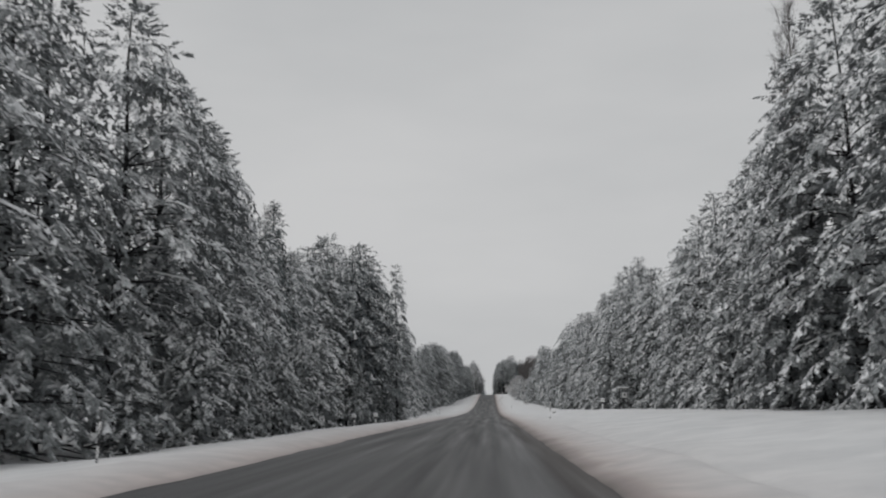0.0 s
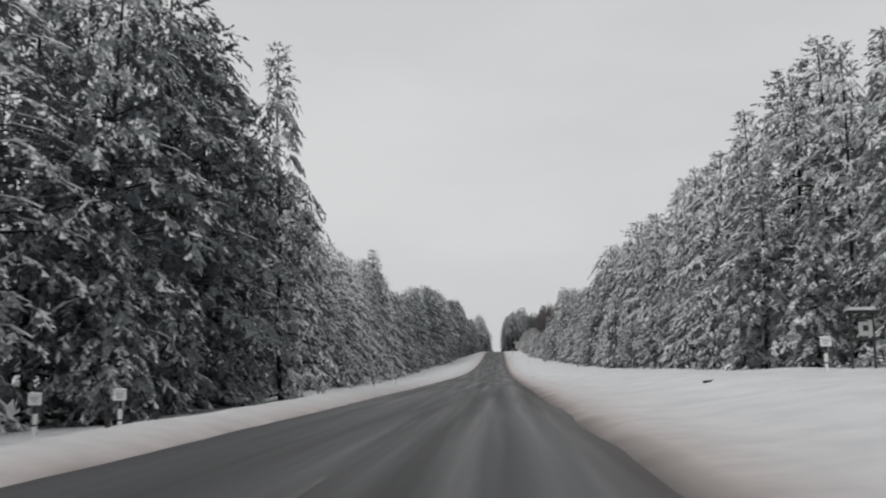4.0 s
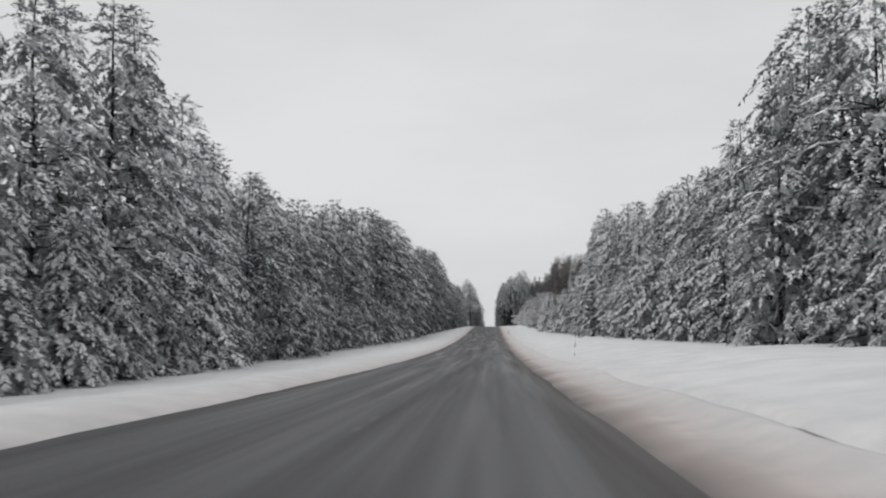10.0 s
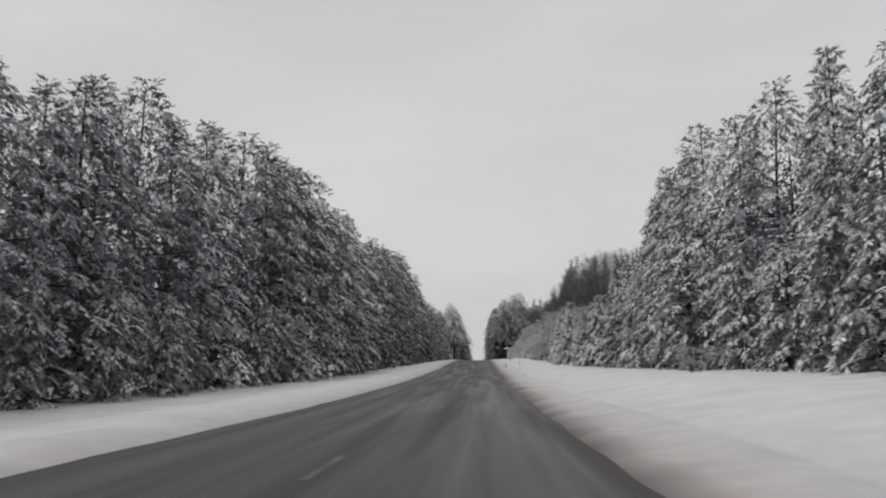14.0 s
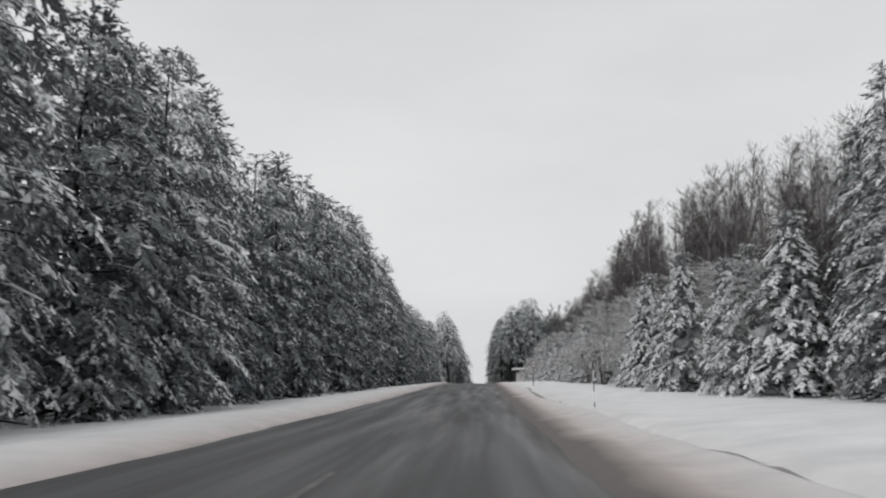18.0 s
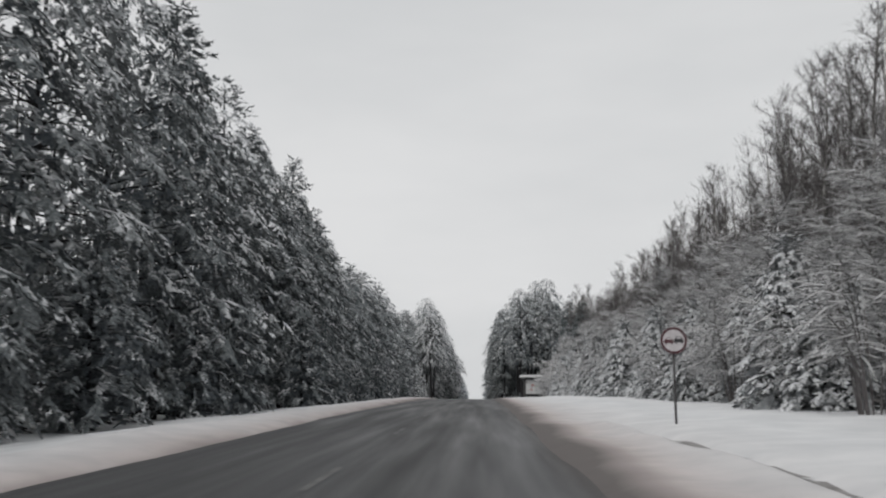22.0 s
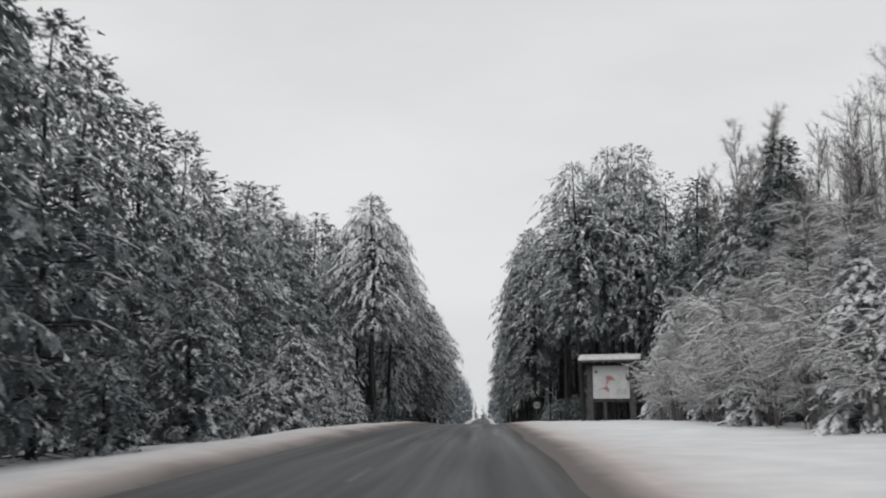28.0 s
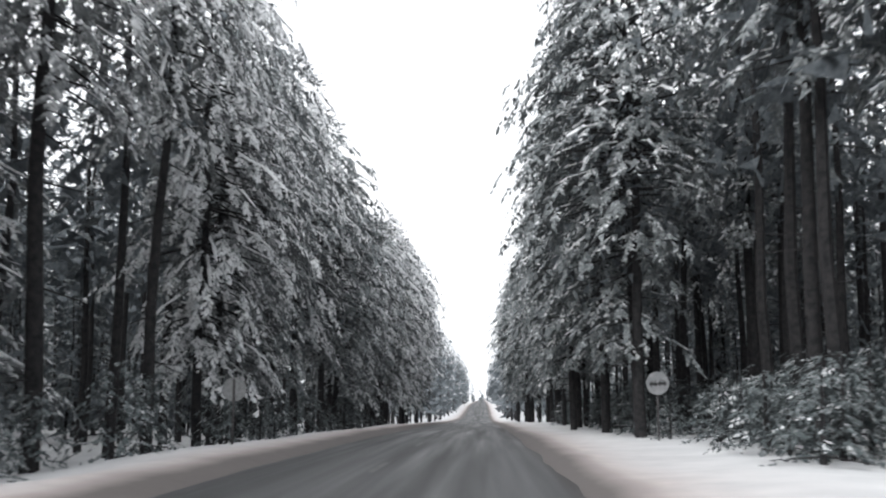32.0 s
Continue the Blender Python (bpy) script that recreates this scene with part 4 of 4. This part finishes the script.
for side in (-1, 1):
    for k in range(3):
        y = 718
        while y < 1120:
            spots.append((side * (7.6 + 5 * k + rnd.uniform(-1, 1)), y, rnd.uniform(18, 22), "pine"))
            y += rnd.uniform(5, 8)
x = -60
while x < 62:
    spots.append((x, 1130 + rnd.uniform(-10, 30), rnd.uniform(9, 12), "pine"))
    x += rnd.uniform(3, 5)
woodland("far_forest", "distant snowy pine forest along the road", spots, 8, 12)


def deep_forest(spots, seed):
    """The wood far behind the edge, seen only as a mass between trunks."""
    rng = np.random.default_rng(seed)
    verts, faces, mats = [], [], []
    for x, y, h in spots:
        axis = stem_axis(rng, rng.uniform(0, 6), .01, .1)
        tv, tf = [], []
        tube(tv, tf, [axis(-.4), axis(h * .9)], [.011 * h, .02], 4)
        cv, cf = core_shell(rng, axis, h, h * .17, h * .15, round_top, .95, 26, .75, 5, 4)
        bz = base_z(x, y) - .15
        for gv, gf, m in ((tv, tf, [0] * len(tf)), (cv, cf, [1 + (i % 5 == 0) for i in range(len(cf))])):
            b = len(verts)
            verts.extend((a + x, c + y, e + bz) for a, c, e in gv)
            faces.extend(tuple(b + i for i in q) for q in gf)
            mats.extend(m)
    me = bpy.data.meshes.new("deep_forest")
    me.from_pydata(verts, [], faces)
    for m in (MAT_BARK, MAT_NEEDLE, MAT_BOUGH):
        me.materials.append(m)
    me.polygons.foreach_set("material_index", mats)
    return tagged(new("deep_forest", me), "deep snowy pine forest stretching away from the road", "woodland", kind="stuff")


spots = []
for side in (-1, 1):
    y = -60.0
    while y < 900:
        x = 33.0 if y < 590 else 62.0 if y < 716 else 22.0
        while x < 125:
            spots.append((side * (x + rnd.uniform(-2, 2)), y + rnd.uniform(-3, 3), rnd.uniform(.72, .9) * (ramp(y, LEFT_TOP if side < 0 else RIGHT_TOP) if 0 < y < 386 else 16.5)))
            x += rnd.uniform(5.5, 7.5) + .03 * (x - 33)
        y += rnd.uniform(5, 7)
for side in (-1, 1):
    for k in range(150):
        spots.append((side * rnd.uniform(27, 62), rnd.uniform(622, 716), rnd.uniform(17, 21)))
for k in range(130):
    spots.append((rnd.uniform(24, 33), rnd.uniform(388, 592), rnd.uniform(6, 11)))
# the same wood on both sides behind the start
for side in (-1, 1):
    for k in range(90):
        spots.append((side * rnd.uniform(17, 33), rnd.uniform(-60, 22), rnd.uniform(16, 21)))
deep_forest(spots, 9)
# ---- roadside things ----
MAT_WHITE = simple_material("white_paint", (0.62, 0.63, 0.63), (0.78, 0.78, 0.78), 9.0, 0.5, 0.4)
MAT_BLACK = simple_material("black_paint", (0.02, 0.02, 0.022), (0.045, 0.045, 0.047), 9.0, 0.5, 0.4)
MAT_RED = simple_material("faded_red_paint", (0.24, 0.1, 0.1), (0.36, 0.19, 0.18), 5.0, 0.5, 0.4)
MAT_RIM = simple_material("dull_red_rim", (0.06, 0.028, 0.034), (0.105, 0.045, 0.052), 6.0, 0.5, 0.4)
MAT_GREY = simple_material("grey_paint", (0.2, 0.2, 0.21), (0.3, 0.3, 0.31), 6.0, 0.5, 0.4)
MAT_STEEL = simple_material("galvanised_steel", (0.16, 0.165, 0.17), (0.3, 0.305, 0.31), 12.0, 0.45, 0.5)
MAT_FACE = simple_material("sign_face", (0.42, 0.4, 0.41), (0.54, 0.52, 0.53), 4.0, 0.5, 0.4)
MAT_DARK_STEEL = simple_material("dark_steel", (0.035, 0.033, 0.035), (0.08, 0.075, 0.077), 8.0, 0.5, 0.4)
MAT_OLD_SNOW = simple_material("settled_roof_snow", (0.4, 0.405, 0.415), (0.54, 0.545, 0.55), 2.5, 0.85, 0.2, 0.02)
MAT_WOOD = simple_material("weathered_timber", (0.034, 0.034, 0.036), (0.085, 0.083, 0.084), 5.0, 0.85, 0.2, 0.01)
MAT_PANEL = simple_material("printed_panel", (0.36, 0.365, 0.37), (0.47, 0.47, 0.47), 1.6, 0.5, 0.4)
MAT_GREEN = simple_material("pale_green_print", (0.33, 0.37, 0.33), (0.42, 0.45, 0.4), 3.0, 0.5, 0.4)


def thing(name, x, y, label, category, group="", turn=0.0, sink=0.0):
    e = tagged(new(name), label, category, group)
    e.matrix_basis = pose(x, y, base_z(x, y) - sink, 0, 0, turn)
    return e


def piece(name, mat, parent, size, at, bevel=0.01, label="", tilt=(0, 0, 0), smooth=False):
    bm = bmesh.new()
    box_bm(bm, *size, (0, 0, 0), bevel)
    ob = part(name, bm_mesh(name, bm, mat, smooth), parent, label)
    ob.matrix_basis = pose(*at, *tilt)
    return ob


def rod(name, mat, parent, r1, r2, z0, z1, at=(0, 0), label="", tilt=(0, 0, 0), sides=12):
    bm = bmesh.new()
    bmesh.ops.create_cone(bm, cap_ends=True, segments=sides, radius1=r1, radius2=r2, depth=z1 - z0, matrix=Matrix.Translation((0, 0, (z0 + z1) / 2)))
    ob = part(name, bm_mesh(name, bm, mat, True), parent, label)
    ob.matrix_basis = pose(at[0], at[1], 0, *tilt)
    return ob


def disc(name, mat, parent, r, depth, at, label="", inner=0.0):
    """A round plate facing -y, or a ring when inner is given."""
    bm = bmesh.new()
    n = 40
    ring = lambda rad, y: [bm.verts.new((rad * math.cos(2 * math.pi * i / n), y, rad * math.sin(2 * math.pi * i / n))) for i in range(n)]
    f, k = ring(r, -depth / 2), ring(r, depth / 2)
    if inner:
        fi, ki = ring(inner, -depth / 2), ring(inner, depth / 2)
        for i in range(n):
            j = (i + 1) % n
            for q in ((f[i], f[j], fi[j], fi[i]), (k[j], k[i], ki[i], ki[j]), (f[j], f[i], k[i], k[j]), (fi[i], fi[j], ki[j], ki[i])):
                bm.faces.new(q)
    else:
        bm.faces.new(f)
        bm.faces.new(list(reversed(k)))
        for i in range(n):
            j = (i + 1) % n
            bm.faces.new((f[j], f[i], k[i], k[j]))
    bmesh.ops.recalc_face_normals(bm, faces=bm.faces)
    ob = part(name, bm_mesh(name, bm, mat), parent, label)
    ob.matrix_basis = pose(*at)
    return ob


def slab(name, mat, parent, outline, at, depth=.006, label=""):
    """A flat cut-out facing -y. outline: x, z pairs."""
    bm = bmesh.new()
    f = bm.faces.new([bm.verts.new((x, 0, z)) for x, z in outline])
    out = bmesh.ops.extrude_face_region(bm, geom=[f])
    bmesh.ops.translate(bm, vec=(0, -depth, 0), verts=[v for v in out["geom"] if isinstance(v, bmesh.types.BMVert)])
    bmesh.ops.recalc_face_normals(bm, faces=bm.faces)
    ob = part(name, bm_mesh(name, bm, mat), parent, label)
    ob.matrix_basis = pose(*at)
    return ob


def snow_cap(name, parent, sx, sy, h, at, seed, tilt=(0, 0, 0), mat=None):
    """A soft slab of snow with a sagging uneven edge."""
    rng = np.random.default_rng(seed)
    nx, ny = max(6, int(sx / .12)), max(4, int(sy / .1))
    verts, faces = [], []
    for lay in (0, 1):
        for j in range(ny + 1):
            for i in range(nx + 1):
                u, v = i / nx * 2 - 1, j / ny * 2 - 1
                edge = min(1, (1 - abs(u)) * nx * .3) * min(1, (1 - abs(v)) * ny * .3)
                z = (h * (.35 + .65 * edge ** .5) + rng.normal(0, .008)) if lay else 0
                verts.append((u * sx / 2, v * sy / 2, z))
    w, off = nx + 1, (nx + 1) * (ny + 1)
    for j in range(ny):
        for i in range(nx):
            a = j * w + i
            faces.append((off + a, off + a + 1, off + a + w + 1, off + a + w))
            faces.append((a, a + w, a + w + 1, a + 1))
    rim = [i for i in range(w)] + [j * w + nx for j in range(1, ny + 1)] + [ny * w + i for i in range(nx - 1, -1, -1)] + [j * w for j in range(ny - 1, 0, -1)]
    for a, b in zip(rim, rim[1:] + rim[:1]):
        faces.append((a, b, off + b, off + a))
    ob = part(name, mesh_of(name, verts, faces, mat or MAT_SNOW, True), parent, "settled white snow")
    ob.matrix_basis = pose(*at, *tilt)
    return ob


# thin banded snow poles along the verge
for x, y, h, lean in ((6.95, 83.9, 1.9, 2), (7.3, 255, 1.65, 3), (6.42, 378.5, 1.98, -1), (-7.0, 24, 1.3, 2), (-6.0, 152, 1.3, -2), (-5.4, 415.7, 1.3, 1), (-5.4, 134.4, .8, 0)):
    p = thing("snow_pole", x, y, "thin black and white banded pole standing in snow", "marker pole", "snow poles", sink=.1)
    n = 5
    for k in range(n):
        z0 = -.1 + (h + .1) * k / n
        rod("band", MAT_BLACK if k % 2 == 0 else MAT_WHITE, p, .022, .022, z0, -.1 + (h + .1) * (k + 1) / n, label="black band" if k % 2 == 0 else "white band", tilt=(0, lean, 0))
    rod("cap", MAT_SNOW, p, .03, .012, h, h + .04, label="small snow cap", tilt=(0, lean, 0))

# short marker posts with small white plates
for x, y in ((-13.2, 108.9), (-11.0, 110.5), (15.3, 118.0), (-11.6, 353.6)):
    p = thing("marker_post", x, y, "short white post with a small snowy plate", "marker post", "marker posts", sink=.1)
    piece("post", MAT_WHITE, p, (.13, .13, .84), (0, 0, .42), .012)
    piece("band", MAT_BLACK, p, (.136, .136, .07), (0, 0, .46), .006, "narrow black band")
    piece("neck", MAT_BLACK, p, (.09, .09, .36), (0, 0, 1.0), .008, "black upper post")
    pl = piece("plate", MAT_WHITE, p, (.46, .03, .36), (0, -.07, 1.3), .008, "pale plate with illegible lines")
    for k in range(3):
        piece("line", MAT_GREY, pl, (.3 - .06 * k, .006, .025), (0, -.019, .07 - .07 * k), 0)
    snow_cap("snow", p, .48, .09, .05, (0, -.07, 1.48), 3)
stake = thing("timber_stake", -13.4, 115.2, "short weathered timber stake standing in snow", "stake", sink=.1)
piece("shaft", MAT_WOOD, stake, (.16, .16, .85), (0, 0, .4), .02, tilt=(3, -2, 0))
clod = thing("fallen_branch", 9.1, 111.5, "short dark broken branch lying on snow", "branch", turn=20)
rod("stem", MAT_BARK, clod, .045, .03, -.16, .16, (0, 0), tilt=(0, 84, 0), sides=7).location.z = .05
rod("twig", MAT_BARK, clod, .02, .008, 0, .18, (.05, 0), tilt=(30, 70, 0), sides=5).location.z = .06

# round traffic signs
def car_mark(parent, mat, x, z, s):
    """Rear view of a car as a flat symbol."""
    slab("car_symbol", mat, parent, [(-.5 * s, -.22 * s), (-.5 * s, .1 * s), (-.36 * s, .14 * s), (-.27 * s, .38 * s), (.27 * s, .38 * s), (.36 * s, .14 * s), (.5 * s, .1 * s), (.5 * s, -.22 * s), (.38 * s, -.22 * s), (.38 * s, -.36 * s), (.24 * s, -.36 * s), (.24 * s, -.22 * s), (-.24 * s, -.22 * s), (-.24 * s, -.36 * s), (-.38 * s, -.36 * s), (-.38 * s, -.22 * s)], (x, -.012, z), .004, "flat car symbol")


def round_sign(x, y, centre, rim, left, right, label, group, turn):
    s = thing("traffic_sign", x, y, label, "traffic sign", group, turn, sink=.15)
    rod("pole", MAT_DARK_STEEL, s, .034, .03, -.2, centre + .3, (0, .06), "dark grey steel pole")
    face = MAT_FACE if rim is MAT_RIM else rim
    plate = disc("plate", face, s, .35, .02, (0, 0, centre), "white round plate")
    disc("rim", rim, plate, .35, .026, (0, -.002, 0), "", .285)
    for mat, dx, dz in ((left, -.13, -.015), (right, .135, .005)):
        car_mark(plate, mat, dx, dz, .25)
        piece("window", face, plate, (.12, .003, .04), (dx, -.0175, dz + .06), 0, "pale rear window of the symbol")
    for dz in (-.15, .15):
        piece("clamp", MAT_STEEL, s, (.12, .05, .04), (0, .035, centre + dz), .004)
    return s


round_sign(7.05, 436.2, 2.3, MAT_RIM, MAT_RIM, MAT_BLACK, "round white no-overtaking sign with dull red rim on a pole", "traffic signs", 4)
MAT_DULL = simple_material("dirty_sign_face", (0.2, 0.21, 0.22), (0.31, 0.31, 0.32), 6.0, 0.5, 0.4)
round_sign(7.3, 614.3, 1.85, MAT_DULL, MAT_BLACK, MAT_BLACK, "round pale end-of-restriction sign with grey car symbols", "traffic signs", 4)

# its counterpart for the other direction, seen from behind
back = round_sign(-5.2, 612.5, 1.7, MAT_RIM, MAT_RIM, MAT_BLACK, "grey back of a round traffic sign on a thin pole", "traffic signs", 184)
disc("backing", MAT_STEEL, back, .348, .012, (0, .017, 1.7), "plain grey metal backing")

# small roofed notice stand at the forest edge
b = thing("notice_stand", 18.4, 122.3, "small wooden notice stand with a snow-covered roof", "notice stand", sink=.1)
for dx in (-.62, .62):
    piece("post", MAT_WOOD, b, (.12, .12, 2.9), (dx, 0, 1.4), .012)
piece("rail", MAT_WOOD, b, (1.3, .06, .12), (0, 0, 2.6), .01)
piece("rail", MAT_WOOD, b, (1.3, .06, .12), (0, 0, 1.55), .01)
pn = piece("panel", MAT_PANEL, b, (.75, .03, .72), (.18, -.06, 2.05), .008, "white panel with a dark square picture")
piece("picture", MAT_BLACK, pn, (.3, .008, .28), (0, -.02, .04), 0)
for sgn in (-1, 1):
    piece("roof_board", MAT_WOOD, b, (1.6, .4, .035), (0, sgn * .17, 2.92), .006, tilt=(sgn * -22, 0, 0))
snow_cap("roof_snow", b, 1.62, .7, .17, (0, 0, 2.97), 9, mat=MAT_OLD_SNOW)
b.matrix_basis = b.matrix_basis @ Matrix.Diagonal((.82, .82, .9, 1))

# large roofed information board beside the pines
W = 5.0
g = thing("information_board", 12.3, 594.6, "large timber information board with snow-covered pitched roof", "information board", turn=-16, sink=.47)
for dx in (-1.72, 1.72):
    piece("post", MAT_WOOD, g, (.5, .3, 5.1), (dx, 0, 2.45), .05, "broad dark timber post")
for z in (2.15, 5.0):
    piece("crossbeam", MAT_WOOD, g, (3.9, .16, .22), (0, .16, z), .02)
pan = piece("panel", MAT_PANEL, g, (2.95, .06, 2.66), (0, -.05, 3.62), .012, "white printed panel with red and green areas")
slab("red_area", MAT_RED, pan, [(-.41, .39), (-.34, .5), (-.2, .53), (.14, .43), (.26, .26), (.39, .08), (.3, .1), (.11, .17), (-.02, .1), (-.2, .08), (-.3, -.14), (-.35, -.3), (-.42, -.2), (-.34, .02)], (0, -.034, 0), .004)
slab("red_area", MAT_RED, pan, [(-.35, -.3), (-.2, -.5), (-.13, -.68), (-.23, -.85), (-.36, -.72), (-.54, -.57), (-.78, -.57), (-1.03, -.63), (-1.01, -.56), (-.8, -.5), (-.61, -.43)], (0, -.034, 0), .004)
slab("green_area", MAT_GREEN, pan, [(.16, -.1), (.2, .18), (.42, .22), (.7, .34), (1.0, .2), (.8, -.05), (.4, -.2)], (0, -.0335, 0), .002)
disc("emblem", MAT_BLACK, pan, .14, .01, (-1.2, -.035, .84), "small round dark emblem")
disc("emblem_ring", MAT_GREY, pan, .1, .012, (-1.2, -.036, .84), "", .06)
slab("torn_edge", MAT_WOOD, pan, [(1.3, .1), (1.2, .28), (1.24, .42), (1.18, .5), (1.28, .62), (1.34, .4), (1.47, .38), (1.47, -.02), (1.38, .0)], (0, -.034, 0), .005, "dark torn corner")
for k in range(4):
    piece("text_line", MAT_GREY, pan, (.95 - .1 * (k % 2), .006, .045), (.85, -.034, -.58 - .13 * k), 0, "illegible text line")
piece("brace", MAT_WOOD, g, (.2, .12, 2.0), (-.55, .2, 1.1), .02)
for sgn in (-1, 1):
    for k in range(4):
        piece("roof_board", MAT_WOOD, g, (W, .235, .05), (0, sgn * (.12 + .225 * k), 5.78 - .115 * k), .008, tilt=(sgn * -27, 0, 0))
piece("fascia", MAT_WOOD, g, (W, .04, .16), (0, -.93, 5.28), .006)
for sgn in (-1, 1):
    snow_cap("roof_snow", g, W + .06, 1.04, .13, (0, sgn * .47, 5.6), 12, tilt=(sgn * -27, 0, 0), mat=MAT_OLD_SNOW)

# dark strips over the plough blade's groove: its shadow and dirt painted as colour
def groove_shade_strip(y0, y1):
    verts, faces, rng = [], [], np.random.default_rng(int(y0))
    n = int((y1 - y0) / .5)
    for i in range(n + 1):
        y = y0 + (y1 - y0) * i / n
        x = groove(y)
        w = .04 + .1 * min(1, 4 * i / n, 4 * (n - i) / n) * (.6 + .7 * abs(noise.noise(Vector((y * .35, 1, 2)))) + rng.uniform(0, .25))
        verts += [(x - w, y, base_z(x - w, y) + .05), (x + w, y, base_z(x + w, y) + .05)]
        if i and rng.random() > .12:
            faces.append((2 * i - 2, 2 * i - 1, 2 * i + 1, 2 * i))
    tagged(new("plough_cut", mesh_of("plough_cut", verts, faces, MAT_GROOVE_SHADE, True)), "dark strip painting shadow and dirt along a plough groove in roadside snow", "ground", kind="structure")


# grey-brown that stands for the groove's shade as well as its dirt
MAT_GROOVE_SHADE = simple_material("groove_shade_and_dirt", (0.11, 0.104, 0.101), (0.3, 0.29, 0.285), 3.0, 0.6, 0.3)
for y0, y1 in ((180, 212), (352, 360), (384, 418), (421, 434)):
    groove_shade_strip(y0, y1)

# worn centre line
dash = mesh_of("dash", [(-.06, -1.5, 0), (.06, -1.5, 0), (.06, 1.5, 0), (-.06, 1.5, 0)], [(0, 1, 2, 3)], simple_material("worn_line_paint", (0.055, 0.055, 0.055), (0.13, 0.13, 0.13), 1.7, 0.7, 0.3))
line = tagged(new("centre_line"), "worn pale broken centre line on the asphalt", "road marking", kind="structure")
for k in range(80):
    y = -20 + 12.0 * k
    ob = new("dash", dash)
    ob.parent = line
    ob.matrix_basis = pose(-.05, y, road_z(y) + .006, math.degrees(math.atan(ramp(y, GRADE))))
